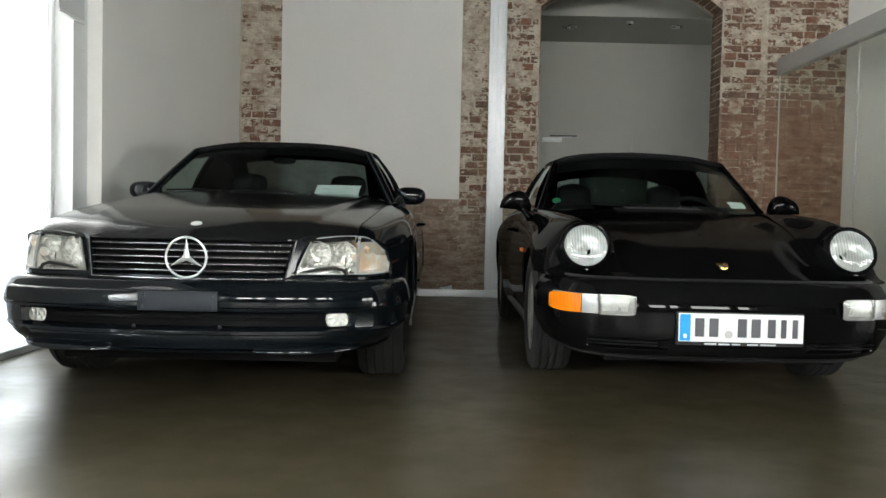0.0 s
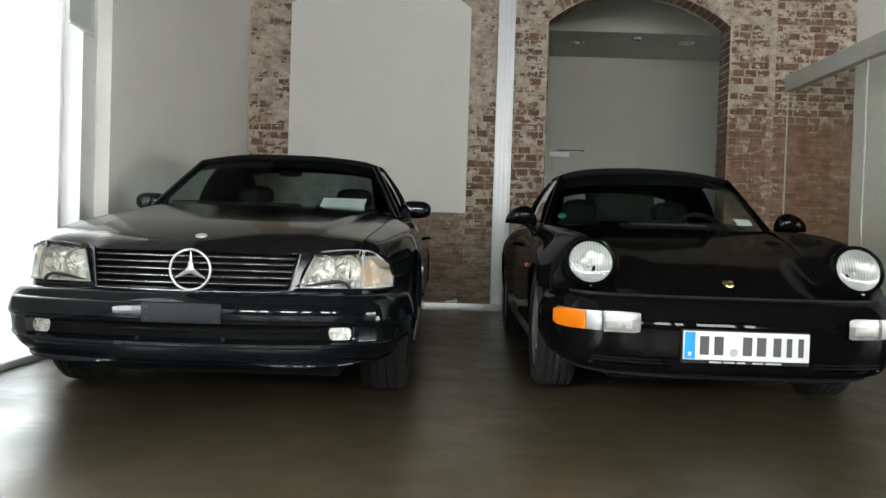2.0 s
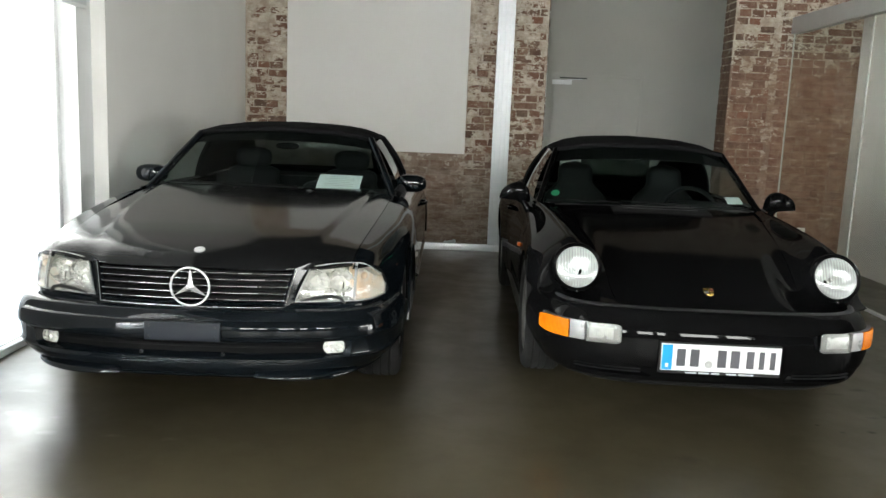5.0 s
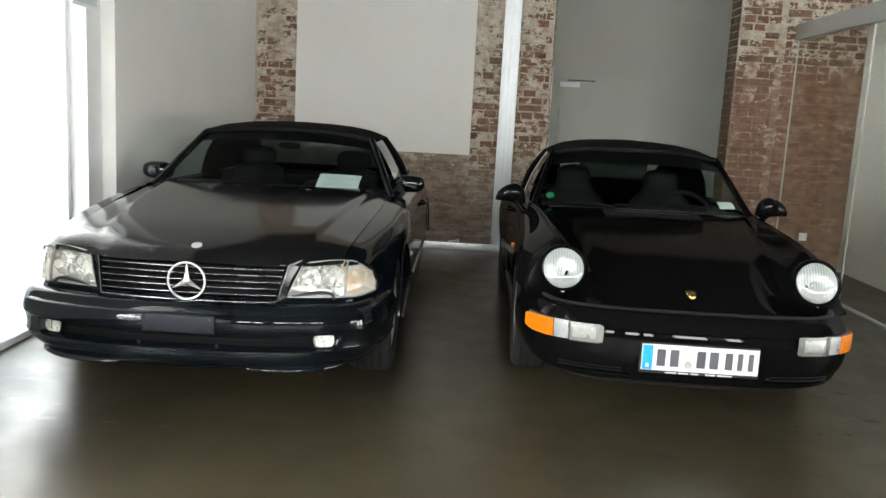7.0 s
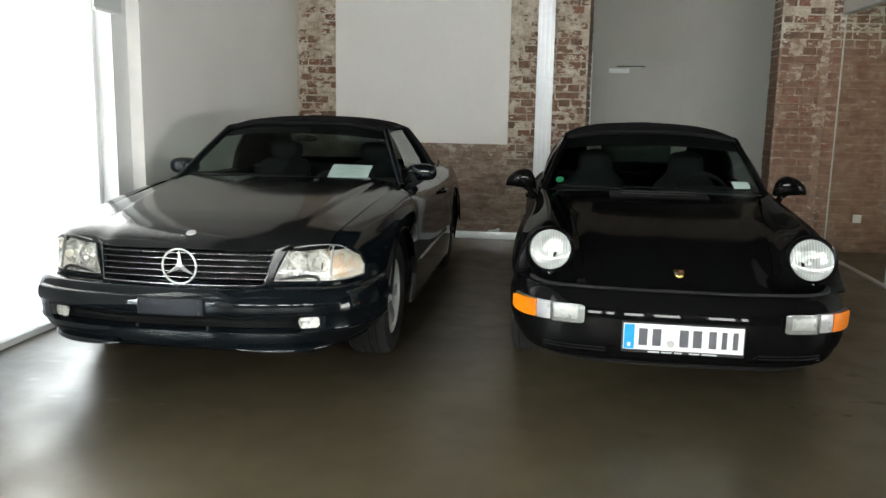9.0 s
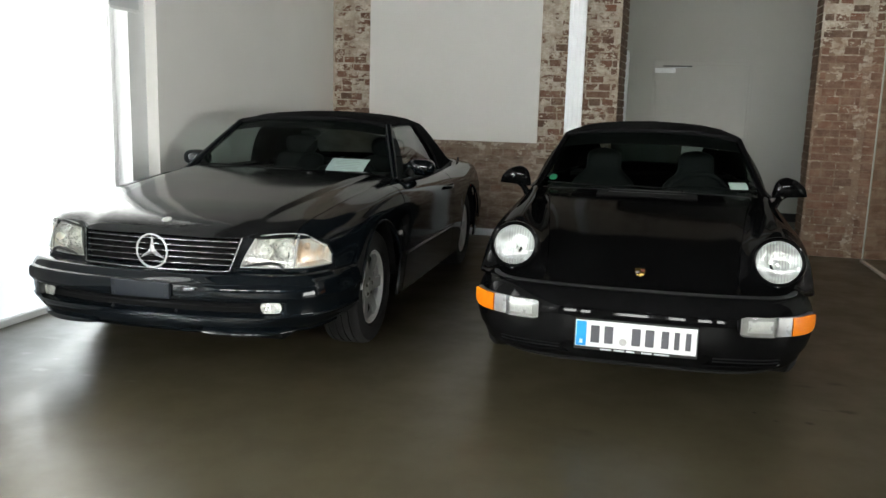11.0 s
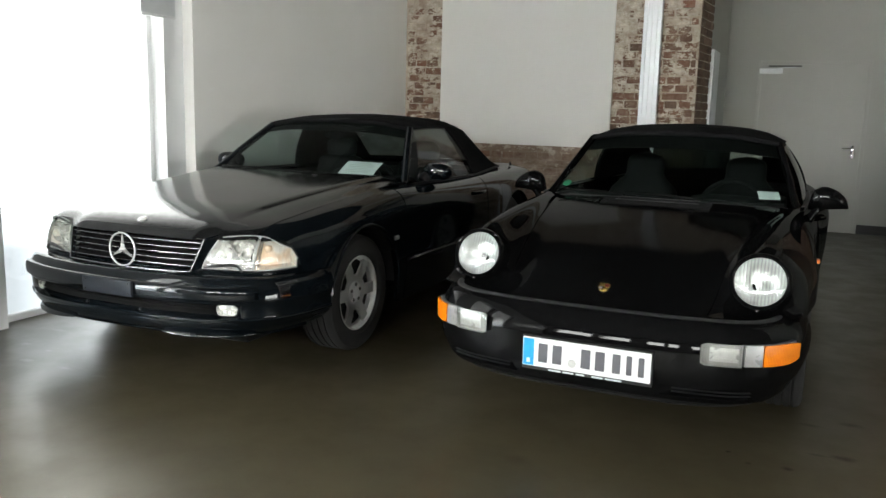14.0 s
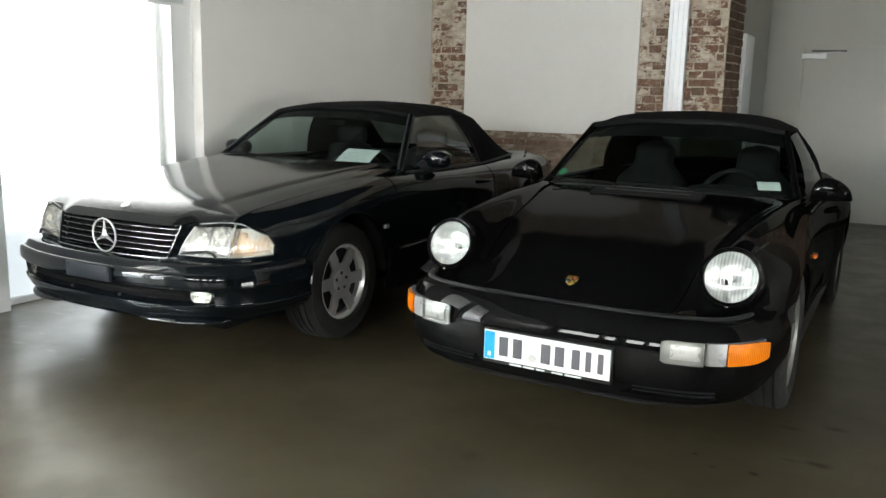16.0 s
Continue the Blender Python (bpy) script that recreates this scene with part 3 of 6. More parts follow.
def make_thin_glass(name, tint, gloss=1.0, bump=0.0, scale=120.0, rib=0.70, haze=0.0):
    """Thin sheet glass: clear straight through, with a mirror sheen that grows to grazing. haze: how much dust and age scatter."""
    n = Nodes(name)
    t = n.node("ShaderNodeBsdfTransparent")
    t.inputs["Color"].default_value = (*tint, 1)
    g = n.node("ShaderNodeBsdfGlossy")
    g.inputs["Roughness"].default_value = 0.02
    f = n.node("ShaderNodeLayerWeight")
    f.inputs["Blend"].default_value = 0.5
    sheen = n.math("ADD", n.math("MULTIPLY", n.math("POWER", f.outputs["Facing"], 5.0), 0.92), 0.08)
    m = n.node("ShaderNodeMixShader")
    n.link(n.math("MULTIPLY", sheen, gloss, clamp=True), m.inputs[0])
    through_glass = t.outputs[0]
    if haze:
        d = n.node("ShaderNodeBsdfDiffuse")
        n.link(n.ramp(n.noise(9, 4), (0.3, (0.20, 0.21, 0.20)), (0.7, (0.30, 0.31, 0.30))), d.inputs["Color"])
        k = n.node("ShaderNodeMixShader")
        k.inputs[0].default_value = haze
        n.link(t.outputs[0], k.inputs[1])
        n.link(d.outputs[0], k.inputs[2])
        through_glass = k.outputs[0]
    n.link(through_glass, m.inputs[1])
    n.link(g.outputs[0], m.inputs[2])
    if bump:
        b = n.node("ShaderNodeBump")
        b.inputs["Strength"].default_value, b.inputs["Distance"].default_value = bump, 0.003
        w = n.node("ShaderNodeTexWave", wave_type="BANDS", bands_direction="X")
        w.inputs["Scale"].default_value, w.inputs["Distortion"].default_value = scale, 0.4
        n.link(n.coords(), w.inputs["Vector"])
        n.link(w.outputs["Fac"], b.inputs["Height"])
        n.link(n.mix(n.math("POWER", w.outputs["Fac"], 2.0), tint, tuple(v * rib for v in tint)), t.inputs["Color"])
        n.link(b.outputs[0], g.inputs["Normal"])
        n.link(b.outputs[0], f.inputs["Normal"])
    n.link(m.outputs[0], n.t.nodes["Material Output"].inputs["Surface"])
    return n.m


def make_reflector(name, c, scale, metal=0.7, rough=0.14, relief=0.7):
    n = Nodes(name).set(Base_Color=c, Metallic=metal, Roughness=rough)
    v = n.node("ShaderNodeTexVoronoi")
    v.inputs["Scale"].default_value = scale
    n.link(n.coords(), v.inputs["Vector"])
    n.bump(n.math("ADD", v.outputs["Distance"], n.noise(scale * 0.6)), relief, 0.02)
    return n.m


def make_fabric():
    n = Nodes("black_soft_top_cloth").set(Roughness=0.95, Specular_IOR_Level=0.06)
    w = n.coords()
    n.colour(n.mix(n.noise(6, 5, vec=w), (0.006, 0.006, 0.0065), (0.012, 0.012, 0.0125)))
    n.bump(n.noise(500, 2, vec=w), 0.4, 0.001)
    return n.m


CAR_GLASS = make_thin_glass("tinted_car_glass", (0.72, 0.80, 0.775), 0.16)
DARK_GLASS = make_thin_glass("dark_windshield_glass", (0.70, 0.78, 0.75), 0.3)
SIDE_GLASS = make_thin_glass("tinted_side_glass", (0.72, 0.80, 0.775), 1.0)
REAR_GLASS = make_thin_glass("smoked_rear_window", (0.26, 0.29, 0.285), 0.08, haze=0.35)
MESH_PANEL = make_thin_glass("dark_wind_deflector", (0.32, 0.35, 0.34), 0.03)
PLASTIC_PANE = make_thin_glass("flexible_clear_window", (0.66, 0.72, 0.70), 0.08, haze=0.12)
LINER = plain("black_headliner", (0.0016, 0.0016, 0.0017), 0.95, var=0.2, scale=40, Specular_IOR_Level=0.02)
LENS = make_thin_glass("ribbed_lamp_glass", (0.93, 0.95, 0.94), 1.2, 0.35, 24.0, 0.66)
CLEAR_LENS = make_thin_glass("clear_lamp_glass", (0.94, 0.95, 0.93), 1.2, 0.3, 36.0, 0.92)
BADGE_SILVER = plain("polished_silver", (0.62, 0.62, 0.61), 0.25, 0.6, var=0.03)
CLEAR_PANE = make_thin_glass("clear_sheet_glass", (0.94, 0.95, 0.93), 0.3)
SATIN = plain("satin_grey_metal", (0.30, 0.30, 0.30), 0.25, 1.0, var=0.05)


def make_amber_glint_reflector():
    n = Nodes("reflector_with_painted_amber_glint").set(Metallic=0.2, Roughness=0.3)
    # Amber patches in the colour paint the bulb's reflection in a clear lamp.
    n.colour(n.mix(n.ramp(n.noise(11, 2), (0.42, 0.0), (0.66, 0.62)), (0.82, 0.81, 0.78), (0.80, 0.48, 0.20)))
    n.bump(n.noise(45), 0.4, 0.01)
    return n.m


CORNER_REFLECTOR = make_amber_glint_reflector()
REFLECTOR = make_reflector("lamp_reflector", (0.85, 0.84, 0.81), 34.0)
LAMP_BOWL = make_reflector("bright_lamp_bowl", (0.74, 0.75, 0.74), 20.0, 0.6, 0.26, 0.35)
LENS_RIM = plain("pale_lens_edge", (0.36, 0.37, 0.36), 0.25, 0.1, var=0.15)
BRIGHT_BOWL = make_reflector("faceted_lamp_bowl", (0.92, 0.91, 0.88), 55.0)
FOG_INNER = plain("brushed_lamp_inner", (0.30, 0.30, 0.29), 0.35, 0.5, var=0.25, scale=35)
FOG_BRIGHT = plain("pale_fog_reflector", (0.50, 0.50, 0.49), 0.3, 0.35, var=0.3, scale=45)
AMBER_BACK = plain("amber_lamp_body", (0.75, 0.16, 0.01), 0.35, 0.0, var=0.15, scale=70)
FABRIC = make_fabric()
LEATHER = plain("black_leather", (0.009, 0.0095, 0.0095), 0.7, var=0.25, scale=50, Specular_IOR_Level=0.12)
ALLOY = plain("silver_alloy_wheel", (0.72, 0.72, 0.715), 0.32, 0.6, var=0.06, scale=20)
GREY_ALLOY = plain("grey_spoke_alloy", (0.52, 0.52, 0.515), 0.36, 0.5, var=0.08, scale=20)
SHADE_ALLOY = plain("brake_and_hub_shadow", (0.004, 0.004, 0.004), 0.6, 0.3, var=0.2)
TRIM = plain("matt_black_trim", (0.008, 0.008, 0.0085), 0.5, var=0.2, scale=50)
PAPER = plain("white_paper", (0.66, 0.70, 0.70), 0.7, var=0.03, scale=15)
INK = plain("printed_ink", (0.08, 0.08, 0.09), 0.7, var=0.1)


def make_wheel(car, name, x, y, z, radius, width, rim_r, spokes, hole, alloy=None, spoke_alloy=None):
    """A wheel: tyre with grooves, alloy rim with broad spokes, hub and bolts. Its face looks towards the outside."""
    side = 1 if x > 0 else -1
    w = new(name)
    w.parent = car
    w.matrix_local = pose(x, y, z, 0, 0, 0 if side > 0 else 180)
    alloy = alloy or ALLOY
    h, r = width / 2, radius
    groove = []
    for k in range(4):
        c = -h * 0.55 + k * h * 1.1 / 3
        groove += [(c - 0.006, r), (c - 0.004, r - 0.007), (c + 0.004, r - 0.007), (c + 0.006, r)]
    prof = [(-h * 0.82, rim_r), (-h * 0.98, rim_r + 0.02), (-h, r - 0.05), (-h * 0.94, r - 0.02), (-h * 0.78, r - 0.004)] + groove + \
           [(h * 0.78, r - 0.004), (h * 0.94, r - 0.02), (h, r - 0.05), (h * 0.98, rim_r + 0.02), (h * 0.86, rim_r + 0.004), (h * 0.82, rim_r)]
    tyre = part("tyre", lathe(prof, 64), RUBBER, w, "worn black rubber tyre", smooth=35)
    rim = part("rim", lathe([(-h * 0.7, rim_r * 0.9), (-h * 0.8, rim_r), (h * 0.84, rim_r + 0.004), (h * 0.86, rim_r - 0.006),
                             (h * 0.74, rim_r - 0.014), (h * 0.66, rim_r * 0.9), (-h * 0.7, rim_r * 0.9)], 64), alloy, w, "silver alloy rim", smooth=35)
    # Spoked face: a dished disc with rounded windows between the spokes.
    bm = bmesh.new()
    r0, r1 = rim_r * 0.30, rim_r * 0.93
    nr, per = 14, 24
    na = spokes * per
    face = lambda q: h * (0.60 + 0.14 * smooth_step(q, rim_r * 0.2, rim_r * 0.75))
    vs = {}
    for i in range(na):
        a = 2 * math.pi * i / na
        for j in range(nr + 1):
            q = r0 + (r1 - r0) * j / nr
            vs[i, j] = bm.verts.new((face(q), q * math.cos(a), q * math.sin(a)))
    for i in range(na):
        f = (i % per + 0.5) / per - 0.5
        for j in range(nr):
            g = (j + 0.5) / nr
            t = (g - hole[0]) / (hole[1] - hole[0])
            if 0 < t < 1 and abs(f) < hole[2] * (hole[3] + (1 - hole[3]) * min(1, t * 1.2)):
                continue
            k = (i + 1) % na
            bm.faces.new((vs[i, j], vs[k, j], vs[k, j + 1], vs[i, j + 1]))
    loose = [v for v in bm.verts if not v.link_faces]
    bmesh.ops.delete(bm, geom=loose, context="VERTS")
    for _ in range(2):
        edge = [v for v in bm.verts if v.is_boundary and r0 + 0.004 < math.hypot(v.co.y, v.co.z) < r1 - 0.004]
        new_co = {}
        for v in edge:
            nb = [e.other_vert(v).co for e in v.link_edges if e.is_boundary]
            new_co[v] = v.co * 0.5 + sum(nb, Vector()) * (0.5 / len(nb))
        for v, c in new_co.items():
            v.co = c
    geo = bmesh.ops.extrude_face_region(bm, geom=list(bm.faces))
    for v in geo["geom"]:
        if isinstance(v, bmesh.types.BMVert):
            v.co.x -= 0.014
    part("spoke_face", bm, spoke_alloy or alloy, rim, "broad grey spokes", smooth=35)
    part("hub", lathe([(h * 0.30, 0.001), (h * 0.30, rim_r * 0.31), (h * 0.62, rim_r * 0.31), (h * 0.66, rim_r * 0.27), (h * 0.66, rim_r * 0.16),
                       (h * 0.72, rim_r * 0.15), (h * 0.75, rim_r * 0.11), (h * 0.755, 0.001)], 32), alloy, rim, "silver hub with a cap", smooth=30)
    for k in range(5):
        a = 2 * math.pi * (k + 0.25) / 5
        part("bolt", lathe([(h * 0.5, 0.001), (h * 0.5, 0.011), (h * 0.70, 0.011), (h * 0.72, 0.008), (h * 0.72, 0.001)], 10,
                           centre=(0, rim_r * 0.225 * math.cos(a), rim_r * 0.225 * math.sin(a))), CHROME, rim)
    # The disc fills the rim in near-black, painting the shade between the spokes.
    part("brake_disc", lathe([(h * 0.2, 0.05), (h * 0.2, rim_r * 0.895), (h * 0.42, rim_r * 0.895), (h * 0.42, 0.05)], 40), SHADE_ALLOY, w, "wide brake disc, near-black to paint the shade behind the spokes")
    return w


def make_seat(car, x, y, z, width, tall=0.66, top=0.52, lean=14):
    s = new("seat")
    s.parent = car
    s.matrix_local = pose(x, y, z)
    part("cushion", blob(bmesh.new(), (0, 0, 0), (width / 2, 0.26, 0.10)), LEATHER, s, smooth=60)
    rows = []
    for k in range(41):
        t = k / 40
        half = width / 2 * (1 - (1 - top) * smooth_step(t, 0.58, 0.80)) * max(0.02, 1 - max(0.0, (t - 0.88) / 0.12) ** 3) ** 0.5
        deep = 0.085 * (1 - 0.35 * smooth_step(t, 0.55, 0.8)) * math.sqrt(max(0.05, 1 - max(0.0, (t - 0.92) / 0.08) ** 2))
        row = []
        for j in range(20):
            ph = 2 * math.pi * j / 20
            c, d = math.cos(ph), math.sin(ph)
            q = (abs(c) ** 4 + abs(d) ** 4) ** (-1 / 4)
            row.append((half * c * q, deep * d * q + 0.24 + tall * t * math.tan(radians(lean)), tall * t))
        rows.append(row)
    bm = grid_bm(rows, close=True)
    bm.verts.ensure_lookup_table()
    bm.faces.new(bm.verts[-20:])
    part("backrest", bm, LEATHER, s, smooth=60)
    return s


def headrest(car, x, y, z, w, h):
    part("headrest", blob(bmesh.new(), (x, y, z), (w / 2, 0.055, h / 2), power=3.2), LEATHER, car, "black leather headrest", smooth=60)


def steering_wheel(car, x, y, z, r, tilt=25):
    s = new("steering_wheel")
    s.parent = car
    s.matrix_local = pose(x, y, z, -tilt)
    part("wheel_rim", ring(bmesh.new(), 0, 0, 0, r, 0.015), LEATHER, s, smooth=60)
    bm = blob(bmesh.new(), (0, 0.02, 0), (0.075, 0.03, 0.065))
    part("airbag_pad", bm, LEATHER, s, smooth=60)
    for a in (0, 180, 235, 305):
        bm = bmesh.new()
        c, d = math.cos(radians(a)), math.sin(radians(a))
        tube(bm, [(0.05 * c, 0.015, 0.05 * d), (r * c, 0, r * d)], 0.014, 8, 0.6)
        part("spoke", bm, LEATHER, s, smooth=60)
    return s

# ---- the dark blue-black convertible beside the street wall ----
def lamp_unit(car, name, rows, back, shrink, lens_mat, label, inner=None):
    """A lamp: a housing that opens to the front, closed by a lens. rows: points over the lens."""
    rows = [[Vector(p) for p in r] for r in rows]
    c = sum((p for r in rows for p in r), Vector()) / sum(len(r) for r in rows)
    deep = [[c + (p - c) * shrink + Vector(back) for p in r] for r in rows]
    bm = grid_bm(deep)
    loop = lambda g: g[0] + [r[-1] for r in g[1:]] + g[-1][-2::-1] + [r[0] for r in g[-2:0:-1]]
    grid_bm([loop(rows), loop(deep)], bm, close=True)
    bmesh.ops.remove_doubles(bm, verts=bm.verts, dist=1e-6)
    h = part(name, bm, inner or REFLECTOR, car, label, smooth=30)
    bm = grid_bm(rows)
    fold_edges(bm, c + Vector((0, 0.3, 0)), 0.004)
    lens = part("lens", bm, lens_mat, h, "clear ribbed glass lens", smooth=30)
    lens.visible_shadow = False
    return h


def patch(a, b, c, d, nu, nv, bulge=(0, 0, 0)):
    """A curved sheet between the corner lines a-b (bottom) and c-d (top), each given as points."""
    lo, hi = line_at(a + b, nu), line_at(c + d, nu)
    rows = []
    for j in range(nv):
        t = j / (nv - 1)
        k = math.sin(math.pi * t)
        rows.append([tuple(p * (1 - t) + q * t + np.array(bulge) * k) for p, q in zip(lo, hi)])
    return rows


def mirrored(pts):
    return [(-p[0], p[1], p[2]) for p in pts[::-1][:-1]] + pts


def soft_top(car, zr, rx, rz, s0, s1, win, quarter, label, smoked=False):
    """Cloth roof with a plastic rear window and rear quarters."""
    bm = bmesh.new()
    n = 44
    ss = [s0 + (s1 - s0) * k / n for k in range(n + 1)]
    fr = [-1, -0.93, -0.8, -0.6, -0.4, -0.2, 0, 0.2, 0.4, 0.6, 0.8, 0.93, 1]
    drop = pchip((0, 0), (0.5, 0.14), (0.8, 0.45), (1, 1))
    pts = [[(f * rx(s), s + (0.03 * f * f if s < s0 + 0.2 else 0), zr(s) - (zr(s) - rz(s)) * drop(abs(f))) for f in fr] for s in ss]
    vs = [[bm.verts.new(p) for p in r] for r in pts]
    hole = []
    for i in range(n):
        for j in range(len(fr) - 1):
            if win[0] < ss[i] < win[1] and abs(fr[j] + fr[j + 1]) / 2 < win[2]:
                hole.append((i, j))
                continue
            bm.faces.new((vs[i][j], vs[i][j + 1], vs[i + 1][j + 1], vs[i + 1][j]))
    lone = [v for v in bm.verts if not v.link_faces]
    bmesh.ops.delete(bm, geom=lone, context="VERTS")
    core = np.array((0.0, (s0 + s1) / 2, 0.85))
    lined = lambda p: tuple(core + (np.array(p) - core) * 0.972)
    liner = bmesh.new()
    lv = [[liner.verts.new(lined(p)) for p in r] for r in pts]
    for i in range(n):
        for j in range(len(fr) - 1):
            if (i, j) not in hole:
                liner.faces.new((lv[i][j], lv[i][j + 1], lv[i + 1][j + 1], lv[i + 1][j]))
    for side in (-1, 1):
        qa, qb, k0 = quarter[0], quarter[1], quarter[2]
        rows = []
        for k in range(15):
            t = k / 14
            s = k0 + (s1 - k0) * t
            top = np.array((rx(s), s, rz(s)))
            bot = np.array(qa) * (1 - t) + np.array(qb) * t
            rows.append([tuple((top * (1 - v) + bot * v + np.array((0.03 * math.sin(math.pi * v), 0, 0))) * np.array((side, 1, 1))) for v in np.linspace(0, 1, 7)])
        grid_bm(rows, bm)
        grid_bm([[lined(p) for p in r] for r in rows], liner)
    fold_edges(bm, (0, (s0 + s1) / 2, 0.9), 0.014)
    top = part("soft_top", bm, FABRIC, car, label, smooth=50)
    part("headliner", liner, LINER, top, "black inner lining", smooth=50)
    if hole:
        i0, i1 = min(h[0] for h in hole), max(h[0] for h in hole) + 1
        j0, j1 = min(h[1] for h in hole), max(h[1] for h in hole) + 1
        rw = part("rear_window", grid_bm([[pts[i][j] for j in range(j0, j1 + 1)] for i in range(i0, i1 + 1)]), REAR_GLASS if smoked else PLASTIC_PANE, top, "flexible rear window", smooth=50)
    bm = bmesh.new()
    for k in range(3):
        s = s0 + 0.25 + 0.28 * k
        if s < win[0] - 0.05:
            tube(bm, [(f * rx(s), s, zr(s) - (zr(s) - rz(s)) * drop(abs(f)) + 0.001) for f in fr], 0.006, 6, 0.5)
    part("seam", bm, FABRIC, top, smooth=60)
    return top


def body_panel(car, shell, name, y0, y1, u0, side, mat, n=20, gap=0.0025, parent=None, label="", step=0.06):
    cols = [shell.column(y, u0, n, side) for y in shell.stops(y0 + gap, y1 - gap, step)]
    bm = grid_bm(cols)
    fold_edges(bm, (0, (y0 + y1) / 2, 0.35), 0.014)
    return part(name, bm, mat, parent or car, label, smooth=40)


def top_panel(car, shell, name, s0, s1, u1, mat, back=lambda x, t: 0.0, n=40, gap=0.003, label="", relief=lambda x, s: 0.0):
    rows = []
    for k in range(n):
        t = (k / (n - 1)) ** 1.7
        s = s0 + (s1 - s0) * t
        sec = shell.section(s)
        us = [u1 * j / 34 for j in range(35)]
        half = [shell.point(s, u, 1, sec) for u in us]
        half = [(p[0] - gap * (p[0] / max(1e-6, half[-1][0])), p[1] + back(p[0], t), p[2] + relief(p[0], s)) for p in half]
        rows.append(mirrored(half))
    bm = grid_bm(rows)
    fold_edges(bm, (0, (s0 + s1) / 2, 0.2), 0.018)
    return part(name, bm, mat, car, label, smooth=40)


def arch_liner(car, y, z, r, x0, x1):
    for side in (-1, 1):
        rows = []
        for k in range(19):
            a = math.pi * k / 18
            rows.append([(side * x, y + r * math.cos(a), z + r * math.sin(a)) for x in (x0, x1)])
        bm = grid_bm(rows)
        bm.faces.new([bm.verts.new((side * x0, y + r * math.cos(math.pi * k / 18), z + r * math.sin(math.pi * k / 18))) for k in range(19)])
        part("wheel_arch_liner", bm, NEAR_BLACK, car)


def seven_line(*rows):
    return [(pchip(*a), pchip(*b)) for a, b in rows]


